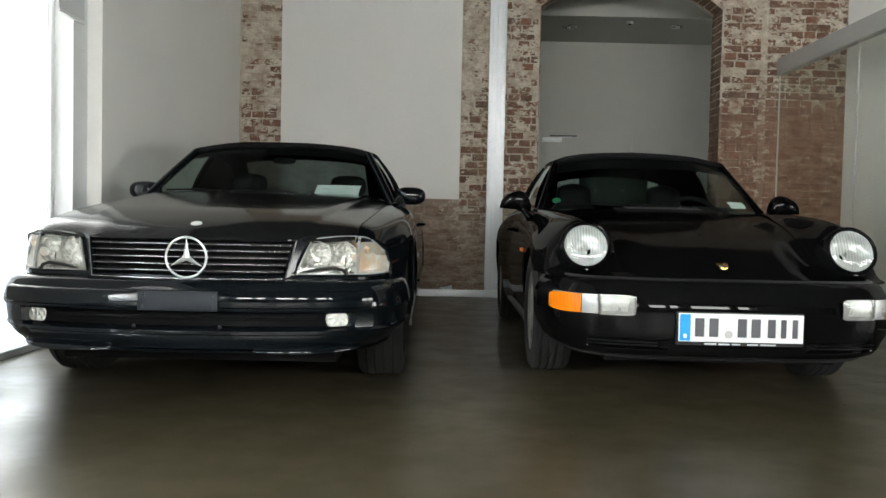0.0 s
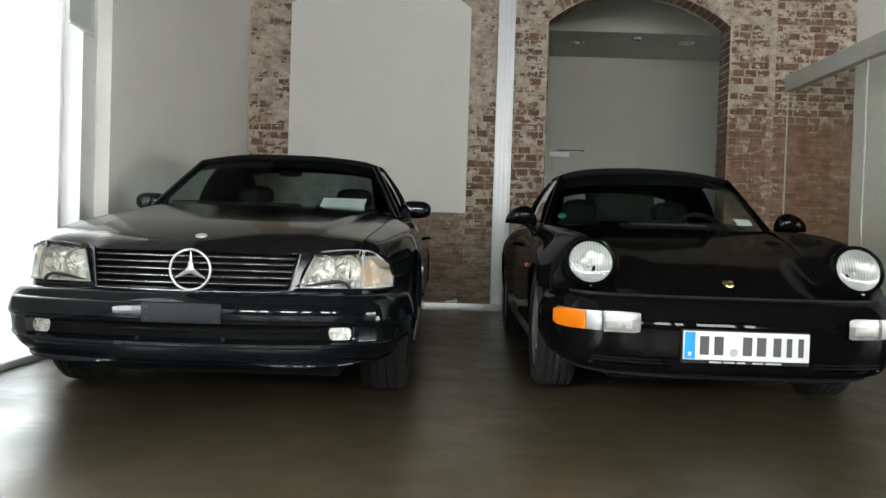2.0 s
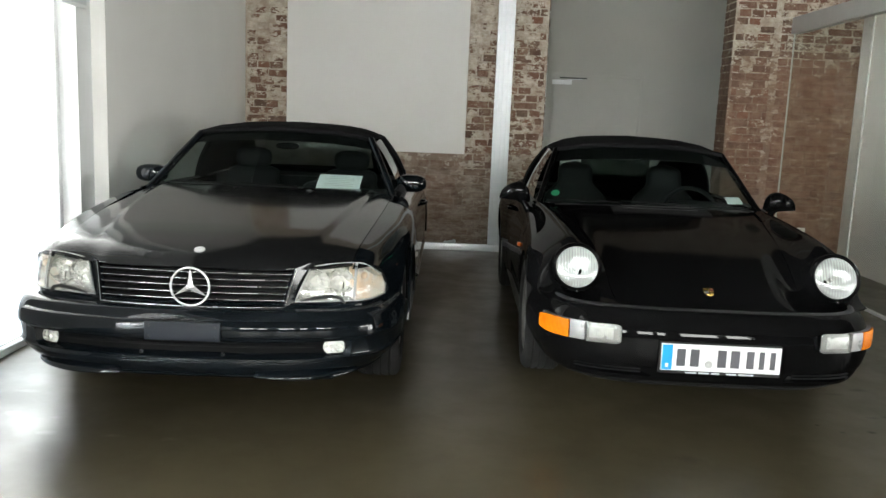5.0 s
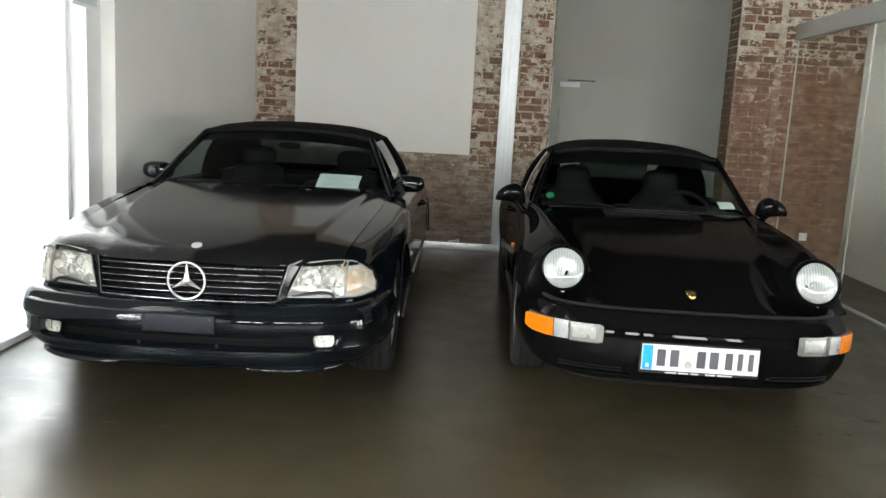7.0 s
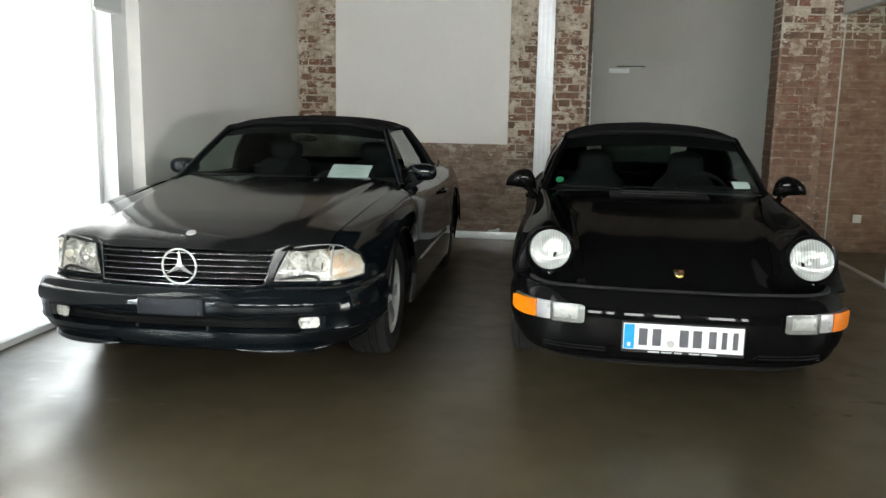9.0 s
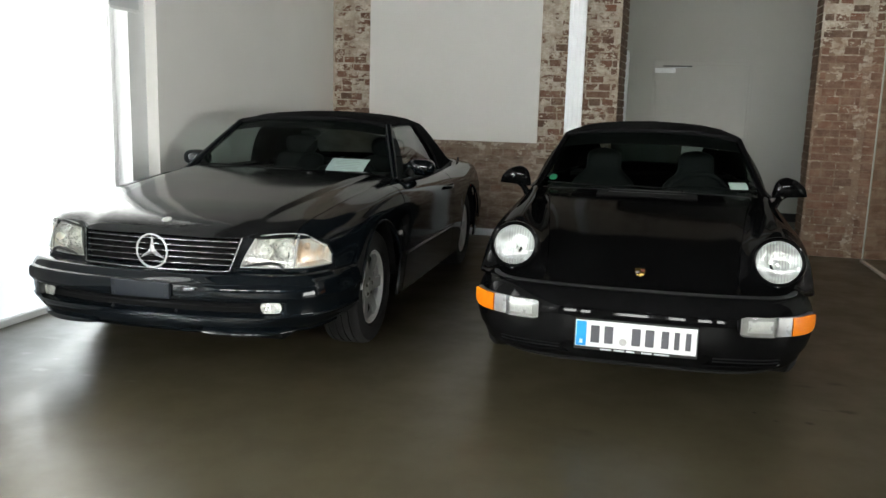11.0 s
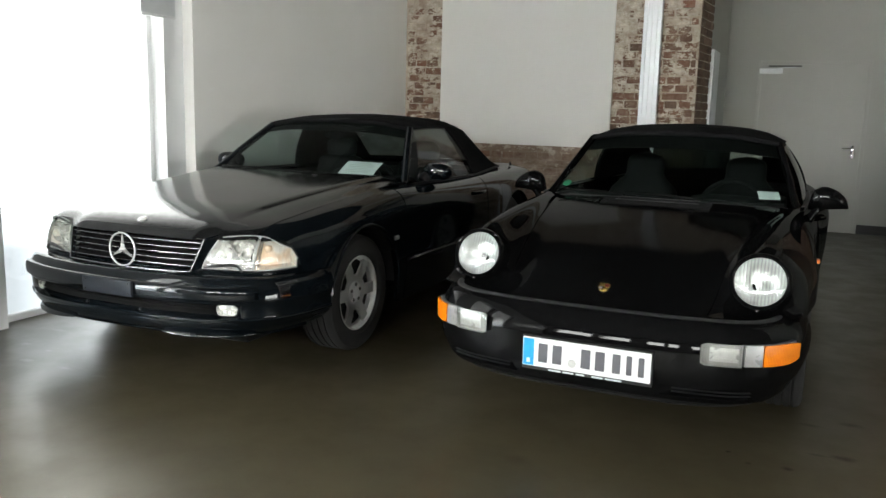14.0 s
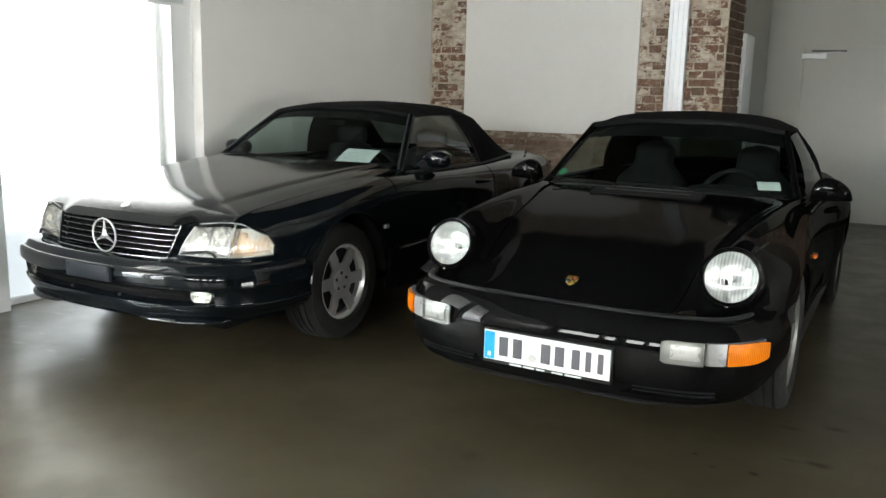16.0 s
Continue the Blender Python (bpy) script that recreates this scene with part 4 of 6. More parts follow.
def blue_convertible():
    car = empty("convertible_car", pose(-1.029, 3.2, 0, 0, 0, 0.65), "dark blue-black convertible car with a closed black soft top", "car", "parked cars")
    paint = BLUE_PAINT
    zc = ((0, 0.56), (0.1, 0.652), (0.136, 0.693), (0.16, 0.7155), (0.19, 0.736), (0.22, 0.750), (0.26, 0.764), (0.32, 0.779), (0.4, 0.7945), (0.5, 0.809), (1.0, 0.868), (1.55, 0.918), (1.7, 0.922), (3.35, 0.91), (3.9, 0.90), (4.3, 0.865), (4.47, 0.80))
    lines = seven_line(
        (((0, 0), (4.5, 0)), zc),
        (((0.1, 0.43), (1.5, 0.58), (2, 0.6), (4.4, 0.5)), tuple((s, z - 0.004) for s, z in zc)),
        (((0.1, 0.66), (1.6, 0.735), (3.3, 0.72), (4.45, 0.62)), ((0, 0.61), (0.1, 0.68), (0.136, 0.7065), (0.16, 0.721), (0.19, 0.734), (0.22, 0.743), (0.26, 0.752), (0.32, 0.762), (0.5, 0.782), (1.0, 0.835), (1.6, 0.878), (2.2, 0.872), (3.3, 0.875), (4.0, 0.87), (4.45, 0.79))),
        (((0.1, 0.755), (0.5, 0.80), (1.0, 0.835), (1.6, 0.845), (3.2, 0.835), (4.0, 0.80), (4.45, 0.70)), ((0.1, 0.692), (0.5, 0.748), (1.0, 0.80), (1.6, 0.842), (2.4, 0.835), (3.3, 0.835), (4.0, 0.83), (4.45, 0.75))),
        (((0.1, 0.795), (0.5, 0.848), (1.0, 0.885), (1.6, 0.893), (3.2, 0.893), (4.0, 0.86), (4.45, 0.76)), ((0.1, 0.62), (0.5, 0.66), (1.0, 0.70), (1.6, 0.74), (3.3, 0.74), (4.45, 0.66))),
        (((0.1, 0.808), (0.5, 0.862), (1.0, 0.90), (1.6, 0.905), (3.2, 0.905), (4.0, 0.872), (4.45, 0.77)), ((0.1, 0.53), (4.45, 0.53))),
        (((0.1, 0.805), (0.5, 0.86), (1.0, 0.898), (1.6, 0.903), (3.2, 0.903), (4.0, 0.87), (4.45, 0.77)), ((0.1, 0.41), (4.45, 0.41))),
        (((0.1, 0.775), (0.5, 0.83), (1.0, 0.868), (1.6, 0.873), (3.2, 0.873), (4.0, 0.84), (4.45, 0.74)), ((0.1, 0.16), (4.45, 0.16))))
    bow = pchip((0, 0), (0.2, 0.008), (0.36, 0.026), (0.47, 0.085), (0.58, 0.135), (0.69, 0.195), (0.76, 0.27), (0.80, 0.36), (0.9, 0.5))
    AX, HUB = 0.955, 0.325
    sh = Shell(lines, bow, 1.2, [(AX, HUB), (AX + 2.515, HUB)], 0.378, 0.20, 0.53)
    # Sheet metal.
    hood = top_panel(car, sh, "hood", 0.136, 1.462, 2.0, DUSTY_BLUE, lambda x, t: 0.2 * (x / 0.72) ** 2 * t**4, 64, label="glossy blue-black hood with two creases", relief=lambda x, s: 0.011 * (1 - smooth_step(x, 0.425 + 0.13 * s, 0.455 + 0.13 * s)) * smooth_step(s, 0.2, 0.55) + 0.002)
    for side in (-1, 1):
        body_panel(car, sh, "fender", sh.y_at(0.112, 0.8), 1.425, 2.0, side, paint, 24)
        door = body_panel(car, sh, "door", 1.43, 2.78, 2.35, side, paint, 20)
        body_panel(car, sh, "rear_fender", 2.785, 4.45, 2.1, side, paint, 22)
        bm = bmesh.new()
        tube(bm, [(side * 0.906, y, 0.445) for y in np.linspace(1.44, 2.77, 8)], 0.012, 8, 0.8)
        part("side_moulding", bm, paint, door, smooth=60)
        bm = bmesh.new()
        tube(bm, line_at([(side * 0.89, 2.50, 0.755), (side * 0.918, 2.56, 0.757), (side * 0.918, 2.66, 0.757), (side * 0.89, 2.72, 0.755)], 9), 0.013, 8)
        part("door_handle", bm, paint, door, smooth=60)
        bm = bmesh.new()
        box(bm, *sorted((side * 0.886, side * 0.912)), 1.255, 1.30, 0.585, 0.608, 0.005)
        part("side_repeater", bm, FOG_INNER, car, "small clear side repeater lamp", smooth=30)
    for side in (-1, 1):
        for ya, x in ((AX, 0.897), (AX + 2.515, 0.899)):
            bm = bmesh.new()
            tube(bm, [(side * (x - 0.02 * max(0.0, math.sin(radians(a)) - 0.6)), ya + 0.383 * math.cos(radians(a)), HUB + 0.383 * math.sin(radians(a))) for a in range(8, 173, 6)], 0.007, 8, 1.0)
            part("arch_lip", bm, paint, car, smooth=60)
    top_panel(car, sh, "trunk_lid", 3.48, 4.42, 2.1, paint)
    bm = grid_bm([[(x, 4.455 - 0.12 * (x / 0.75) ** 2, z) for x in np.linspace(-0.74, 0.74, 15)] for z in (0.30, 0.45, 0.6, 0.7, 0.79)])
    fold_edges(bm, (0, 4, 0.5), 0.02)
    part("tail_panel", bm, paint, car, smooth=40)
    for side in (-1, 1):
        bm = grid_bm([[(side * x, 4.468 - 0.12 * (x / 0.75) ** 2, z) for x in np.linspace(0.42, 0.73, 7)] for z in (0.60, 0.67, 0.75)])
        fold_edges(bm, (0, 4, 0.6), 0.02)
        part("tail_light", bm, plain("red_tail_lamp", (0.35, 0.01, 0.01), 0.2), car, "ribbed red tail lamp")
    rb = lambda x: [(0.08, 0.56), (0.02, 0.55), (0.0, 0.50), (0.0, 0.42), (0.02, 0.33), (0.08, 0.27)]
    rows = [[(p[0], 4.52 - p[1], p[2]) for p in r] for r in sweep([(0, 0), (0.4, 0.02), (0.68, 0.09), (0.82, 0.22), (0.875, 0.42), (0.885, 0.62)], rb, 14)]
    bm = grid_bm(rows)
    fold_edges(bm, (0, 4, 0.4), 0.02)
    part("rear_bumper", bm, paint, car, smooth=45)
    # Front bumper with its air slot.
    plan = [(0, 0), (0.3, 0.012), (0.55, 0.06), (0.70, 0.125), (0.80, 0.22), (0.855, 0.36), (0.878, 0.50), (0.885, 0.615)]

    def prof(x):
        k = 1 - smooth_step(x, 0.655, 0.675)
        tuck = 0.45 * smooth_step(x, 0.45, 0.86)
        return [(o + tuck * max(0.0, 0.36 - z), z) for o, z in [(0.11, 0.534), (0.05, 0.531), (0.034, 0.525), (0.023, 0.512), (0.0135, 0.492), (0.0068, 0.472), (0.002, 0.452), (-0.0008, 0.432), (-0.001, 0.416), (0.006, 0.408),
                (0.008 + 0.05 * k, 0.402), (0.010 + 0.05 * k, 0.348), (0.006 + 0.008 * k, 0.341), (-0.001, 0.335), (-0.001, 0.322), (0.006, 0.317), (0.006, 0.30),
                (0.020, 0.275), (0.028, 0.27), (0.03, 0.262), (0.06, 0.25), (0.14, 0.245)]]
    bm = grid_bm(sweep(plan, prof, 40))
    fold_edges(bm, (0, 1.0, 0.4), 0.01)
    bumper = part("front_bumper", bm, paint, car, "glossy wrap-round front bumper with an air slot", smooth=45)
    strip_rows = sweep(plan, lambda x: [(0.012, 0.494), (-0.004, 0.490), (-0.012, 0.483), (-0.016, 0.470), (-0.017, 0.445), (-0.014, 0.430), (-0.007, 0.4245), (0.010, 0.424)], 90)
    bm = grid_bm([r for r in strip_rows if abs(r[4][0]) < 0.752])
    fold_edges(bm, (0, 0.9, 0.46), 0.012)
    part("rub_strip", bm, paint, bumper, "raised glossy rub strip round the bumper", smooth=35)
    # Sheet before the slot's back; its colour stands in for the shade there.
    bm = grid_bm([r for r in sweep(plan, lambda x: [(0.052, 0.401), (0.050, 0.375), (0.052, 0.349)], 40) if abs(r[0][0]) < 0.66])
    part("slot_backing", bm, NEAR_BLACK, bumper, "near-black sheet that paints the shade inside the air slot")
    grid = sweep(plan, lambda x: [(0.032, 0.394), (0.022, 0.390), (0.022, 0.382), (0.032, 0.378)], 30)
    bm = grid_bm([r for r in grid if abs(r[0][0]) < 0.53])
    part("slat", bm, NEAR_BLACK, bumper, smooth=40)
    bm = grid_bm([r for r in sweep(plan, lambda x: [(o + 0.04 * smooth_step(x, 0.5, 0.8), z) for o, z in ((0.10, 0.262), (0.055, 0.260), (0.04, 0.252), (0.045, 0.244), (0.07, 0.238), (0.12, 0.236))], 40) if abs(r[0][0]) < 0.74])
    part("chin_lip", bm, paint, bumper, smooth=50)
    for side in (-1, 1):
        def lip(x):
            e = math.sin(math.pi * min(max((x - 0.27) / 0.47, 0.0), 1.0)) ** 0.5
            return [(0.026 + 0.05 * smooth_step(x, 0.45, 0.86) - o * e, 0.256 + h * e) for o, h in ((-0.01, 0.018), (0.008, 0.014), (0.020, 0.006), (0.026, -0.004), (0.025, -0.012), (-0.004, -0.016))]
        bm = grid_bm([r for r in sweep(plan, lip, 60) if 0.275 < side * (r[0][0] + r[3][0]) / 2 < 0.735])
        part("corner_lip", bm, paint, bumper, "glossy raised lip at the bumper corner", smooth=50)
    bm = bmesh.new()
    box(bm, -0.155, 0.155, -0.030, -0.012, 0.416, 0.494, 0.006)
    holder = part("plate_holder", bm, plain("dark_blue_plate", (0.011, 0.014, 0.020), 0.55, Specular_IOR_Level=0.3), bumper, "empty dark plate holder", smooth=40)
    for x in (-0.135, 0.135):
        for z in (0.432, 0.478):
            part("screw", lathe([(-0.034, 0.001), (-0.034, 0.005), (-0.028, 0.006)], 8, "y", centre=(x, 0, z)), TRIM, holder)
    for x in (-0.19, 0.15):
        part("bolt", lathe([(0.024, 0.001), (0.024, 0.006), (0.035, 0.008)], 10, "y", centre=(x, 0, 0.347)), TRIM, bumper)
    for side in (-1, 1):
        rows = [[(side * x, 0.084 + (x - 0.55) * 0.47, z) for x in np.linspace(0.552 + (0.43 - z) * 0.18 + 0.012 * abs((z - 0.376) / 0.026) ** 3, 0.650 - 0.014 * abs((z - 0.376) / 0.026) ** 3, 9)] for z in np.linspace(0.350, 0.402, 9)]
        lamp_unit(bumper, "fog_light", rows, (0, 0.014, 0), 0.92, CLEAR_LENS, "small rectangular fog lamp", BRIGHT_BOWL)
    bm = grid_bm(sweep([(0, 0.105), (0.38, 0.132), (0.55, 0.18), (0.69, 0.235), (0.76, 0.34), (0.80, 0.46), (0.83, 0.60)], lambda x: [(0.0, 0.50), (0.0, 0.545), (0.006, 0.552), (0.05, 0.554)], 26))
    part("front_apron", bm, paint, car, smooth=40)
    # Grille with chrome slats and a round badge.
    gy = lambda x: 0.088 + 0.03 * (x / 0.4) ** 2
    xs = np.linspace(-1, 1, 21)
    # Near-black backing and blades paint the shade between the slats.
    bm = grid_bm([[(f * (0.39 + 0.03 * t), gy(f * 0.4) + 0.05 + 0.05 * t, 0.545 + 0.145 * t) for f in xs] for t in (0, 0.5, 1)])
    grille = part("grille", bm, NEAR_BLACK, car, "black grille with thin chrome slats")
    outline = [(f * 0.39, gy(f * 0.39), 0.538 - 0.004 * (1 - f * f)) for f in xs] + [(f * 0.426, gy(f * 0.426) + 0.055, 0.692 + 0.003 * (1 - f * f)) for f in xs[::-1]]
    bm = bmesh.new()
    tube(bm, outline + outline[:2], 0.0036, 8)
    part("grille_frame", bm, SATIN, grille, "thin chrome surround", smooth=60)
    for z in (0.565, 0.592, 0.619, 0.646, 0.672):
        w = 0.385 + 0.03 * (z - 0.545) / 0.145
        bm = bmesh.new()
        tube(bm, [(f * w, gy(f * w) + 0.004 + (z - 0.54) * 0.36, z) for f in xs], 0.0017, 6)
        slat = part("slat", bm, SATIN, grille, smooth=60)
        bm = grid_bm([[(f * w, gy(f * w) + 0.006 + (z - 0.54) * 0.36 + d, z + h) for f in xs] for d, h in ((0, 0.001), (0.035, 0.006), (0.035, -0.006), (0, -0.001))])
        part("blade", bm, NEAR_BLACK, slat)
    bm = ring(bmesh.new(), 0, 0.082, 0.62, 0.081, 0.005)
    badge = part("grille_badge", bm, BADGE_SILVER, grille, "round chrome badge with three arms", smooth=60)
    for k in range(3):
        a = radians(90 + 120 * k)
        d, n_ = Vector((math.cos(a), 0, math.sin(a))), Vector((-math.sin(a), 0, math.cos(a)))
        c = Vector((0, 0.082, 0.62))
        bm = bmesh.new()
        tip, l, r, f = c + d * 0.078, c + n_ * 0.014 - d * 0.008, c - n_ * 0.014 - d * 0.008, c + Vector((0, -0.012, 0))
        bk = [bm.verts.new(p + Vector((0, 0.006, 0))) for p in (tip, l, r)]
        vt, vl, vr, vf = [bm.verts.new(p) for p in (tip, l, r, f)]
        for q in ((vt, vl, vf), (vt, vf, vr), (vf, vl, vr), (vt, vr, bk[2], bk[0]), (vl, vt, bk[0], bk[1]), bk):
            bm.faces.new(q)
        part("badge_arm", bm, BADGE_SILVER, badge)
    part("hood_badge", lathe([(0.0, 0.024), (0.004, 0.023), (0.006, 0.018), (0.006, 0.001)], 24, "z", centre=(0, 0, 0)), plain("silver_badge", (0.66, 0.66, 0.65), 0.4, 0.2), hood, "small round chrome hood badge", smooth=30).matrix_local = pose(0, 0.222, 0.754, 20)
    for side in (-1, 1):
        bm = grid_bm([[(side * a, ya, za), (side * b, yb, zb)] for (a, ya, za), (b, yb, zb) in
                      (((0.385, 0.117, 0.54), (0.430, 0.160, 0.552)), ((0.405, 0.145, 0.62), (0.456, 0.196, 0.632)), ((0.426, 0.178, 0.697), (0.486, 0.232, 0.716)))])
        fold_edges(bm, (0, 0.6, 0.6), 0.02)
        part("lamp_surround", bm, paint, car, smooth=40)
    # Head lamps with indicator corners and small wipers.
    for side in (-1, 1):
        front = [(0.428, 0.156), (0.55, 0.182), (0.672, 0.222)]
        corner = [(0.678, 0.225), (0.742, 0.285), (0.794, 0.415)]
        zb, top = 0.557, pchip((0.43, 0.697), (0.47, 0.705), (0.54, 0.709), (0.66, 0.714), (0.695, 0.711), (0.725, 0.699), (0.78, 0.645), (0.795, 0.628))
        def lens_rows(pl, shift):
            pts = line_at(pl, 12)
            out = []
            for j in range(8):
                t = j / 7
                lean = lambda x: 0.066 - 0.038 * smooth_step(x, 0.66, 0.79)
                out.append([(side * (p[0] + (0.056 * t * shift(p[0]))), p[1] + lean(p[0]) * t - 0.012 * math.sin(math.pi * t), zb + (top(p[0]) - zb) * t) for p in pts])
            return out
        h = lamp_unit(car, "headlight", lens_rows(front, lambda x: 1 - smooth_step(x, 0.43, 0.60)), (0, 0.075, 0), 0.9, CLEAR_LENS, "clear glass head lamp with a bright reflector")
        for bx in (0.508, 0.612):
            part("bulb_bowl", lathe([(0.0, 0.058), (0.012, 0.055), (0.03, 0.044), (0.044, 0.028), (0.048, 0.014), (0.040, 0.011), (0.036, 0.001)], 36, "y", centre=(side * bx, 0.222 + (bx - 0.53) * 0.38, 0.634)), BRIGHT_BOWL, h, "bright reflector bowl", smooth=40)
        ind = lamp_unit(car, "turn_signal", lens_rows(corner, lambda x: 0), (-side * 0.05, 0.05, 0), 0.85, CLEAR_LENS, "clear indicator corner with the amber bulb's reflection painted in", CORNER_REFLECTOR)
        for unit, pl, shift in ((h, front, lambda x: 1 - smooth_step(x, 0.43, 0.60)), (ind, corner, lambda x: 0)):
            g = lens_rows(pl, shift)
            edge = g[0] + [q[-1] for q in g[1:]] + g[-1][-2::-1] + [q[0] for q in g[-2:0:-1]]
            bm = bmesh.new()
            tube(bm, [(p[0], p[1] - 0.001, p[2]) for p in edge + edge[:2]], 0.0033, 6)
            part("lens_rim", bm, LENS_RIM, unit, "pale moulded edge of the lens", smooth=60)
        part("bulb", blob(bmesh.new(), (side * 0.708, 0.305, 0.655), (0.015, 0.018, 0.016)), plain("amber_bulb", (0.74, 0.58, 0.42), 0.4), ind, "amber bulb", smooth=60)
        rows = lens_rows(corner, lambda x: 0)
        mid = sum((Vector(p) for r in rows for p in r), Vector()) / 96
        bm = grid_bm([[mid + Vector(((p[0] - mid.x) * 1.12, (p[1] - mid.y) * 1.12, (p[2] - mid.z) * 0.97)) + Vector((-side * 0.055, 0.062, 0)) for p in r] for r in rows])
        fold_edges(bm, (0, 0.8, 0.6), 0.02)
        part("lamp_frame", bm, paint, car, smooth=40)
        bm = bmesh.new()
        tube(bm, [(side * 0.635, 0.190, 0.552), (side * 0.618, 0.182, 0.575), (side * 0.585, 0.172, 0.584), (side * 0.52, 0.152, 0.577), (side * 0.455, 0.138, 0.564)], [0.008, 0.009, 0.010, 0.009, 0.004], 8, 0.8)
        part("headlight_wiper", bm, TRIM, car, "small black lamp wiper", smooth=60)
    # Glass house.
    base, head = [(0, 1.50, 0.922), (0.4, 1.555, 0.914), (0.73, 1.70, 0.876)], [(0, 2.07, 1.238), (0.3, 2.085, 1.232), (0.545, 2.14, 1.203)]
    ws = part("windshield", grid_bm(patch(mirrored(base), [], mirrored(head), [], 25, 10, (0, -0.02, 0.012))), CAR_GLASS, car, "tinted windshield", smooth=60)
    rows = patch(mirrored(base), [], mirrored(head), [], 25, 26, (0, -0.02, 0.012))[20:]
    part("header_trim", grid_bm([[(p[0] * 0.99, p[1] + 0.012, p[2] - 0.006) for p in r] for r in rows]), NEAR_BLACK, ws, "black trim band along the glass", smooth=60)
    bm = grid_bm([[tuple(p) for p in line_at(mirrored([(x, y + dy, z + dz) for x, y, z in [(0, 1.445, 0.905), (0.4, 1.505, 0.897), (0.74, 1.65, 0.866)]]), 25)] for dy, dz in ((0, -0.01), (0.04, 0.0), (0.09, 0.006))])
    part("cowl", bm, TRIM, car, "matt black cowl below the windshield", smooth=50)
    for side in (-1, 1):
        bm = bmesh.new()
        tube(bm, line_at([(side * 0.755, 1.66, 0.862), (side * 0.735, 1.71, 0.885), (side * 0.645, 1.92, 1.045), (side * 0.555, 2.135, 1.20)], 14), 0.026, 10, 0.9)
        part("windshield_pillar", bm, paint, car, smooth=60)
        low, up = [(side * 0.775, 1.80, 0.878), (side * 0.77, 2.3, 0.872), (side * 0.765, 2.775, 0.866)], [(side * 0.585, 2.14, 1.188), (side * 0.592, 2.4, 1.197), (side * 0.59, 2.68, 1.195)]
        g = part("side_window", grid_bm(patch(low, [], up, [], 12, 6, (side * 0.02, 0, 0))), SIDE_GLASS, car, "tinted side window", smooth=60)
        bm = bmesh.new()
        tube(bm, [(side * 0.79, 1.70, 0.868), (side * 0.785, 2.2, 0.866), (side * 0.775, 2.79, 0.862), (side * 0.72, 3.46, 0.89)], 0.014, 8, 0.7)
        part("belt_trim", bm, TRIM, car, smooth=60)
        m = blob(bmesh.new(), (side * 0.834, 2.0, 0.937), (0.098, 0.07, 0.056), 24, 2.8)
        mir = part("side_mirror", m, paint, car, "black door mirror housing", smooth=60)
        part("mirror_glass", lathe([(0, 0.001), (0, 0.045)], 24, "y", centre=(side * 0.84, 2.066, 0.937)), CHROME, mir)
        bm = bmesh.new()
        tube(bm, line_at([(side * 0.765, 1.93, 0.872), (side * 0.775, 1.95, 0.90), (side * 0.80, 1.98, 0.915), (side * 0.83, 1.99, 0.92)], 8), [0.035, 0.033, 0.03, 0.028, 0.027, 0.026, 0.025, 0.025], 10, 1.3)
        part("mirror_foot", bm, TRIM, mir, smooth=60)
    bm = bmesh.new()
    tube(bm, line_at(mirrored([(0, 2.075, 1.245), (0.3, 2.09, 1.238), (0.55, 2.145, 1.205)]), 20), 0.024, 8, 0.8)
    part("header_rail", bm, FABRIC, car, smooth=60)
    soft_top(car, pchip((2.08, 1.246), (2.3, 1.278), (2.5, 1.290), (2.8, 1.286), (3.0, 1.262), (3.15, 1.20), (3.35, 1.03), (3.50, 0.91)),
             pchip((2.08, 0.55), (2.4, 0.595), (2.8, 0.595), (3.1, 0.58), (3.5, 0.60)), pchip((2.08, 1.205), (2.4, 1.218), (2.75, 1.212), (3.0, 1.185), (3.15, 1.12), (3.35, 0.985), (3.50, 0.90)),
             2.08, 3.50, (3.06, 3.45, 0.72), ((0.785, 2.77, 0.865), (0.72, 3.50, 0.895), 2.66), "closed black cloth soft top", True)
    for x, y0, l in ((0.16, 1.44, 0.42), (-0.26, 1.46, 0.30)):
        bm = bmesh.new()
        tube(bm, line_at([(x, y0, 0.922), (x + 0.02, y0 + 0.05, 0.932), (x - l * 0.5, y0 + 0.06, 0.935), (x - l, y0 + 0.09, 0.93)], 12), 0.006, 6)
        part("wiper", bm, NEAR_BLACK, car, smooth=60)
        part("washer_jet", blob(bmesh.new(), (x + 0.12, y0 - 0.06, 0.917), (0.016, 0.02, 0.008)), TRIM, car, smooth=60)
    # Inside.
    bm = grid_bm([[(x, y + 0.10 * (x / 0.7) ** 2, z) for x in np.linspace(-0.68, 0.68, 15)] for y, z in ((1.50, 0.88), (1.60, 0.905), (1.82, 0.90), (1.90, 0.87), (1.90, 0.6))])
    fold_edges(bm, (0, 1.8, 0.5), 0.03)
    dash = part("dashboard", bm, LEATHER, car, "black dashboard", smooth=50)
    part("instrument_hood", blob(bmesh.new(), (0.34, 1.80, 0.90), (0.17, 0.10, 0.05)), LEATHER, dash, smooth=60)
    for x in (-0.36, 0.36):
        make_seat(car, x, 2.40, 0.42, 0.48, 0.55, 0.8)
        headrest(car, x, 2.785, 1.02, 0.26, 0.15)
    steering_wheel(car, 0.34, 1.98, 0.80, 0.18)
    part("rear_view_mirror", blob(bmesh.new(), (0.03, 2.02, 1.142), (0.075, 0.015, 0.021)), NEAR_BLACK, car, "black rear-view mirror", smooth=60)
    box_part("parcel_shelf", (-0.68, 0.68, 3.05, 3.53, 0.845, 0.875), NEAR_BLACK, car)
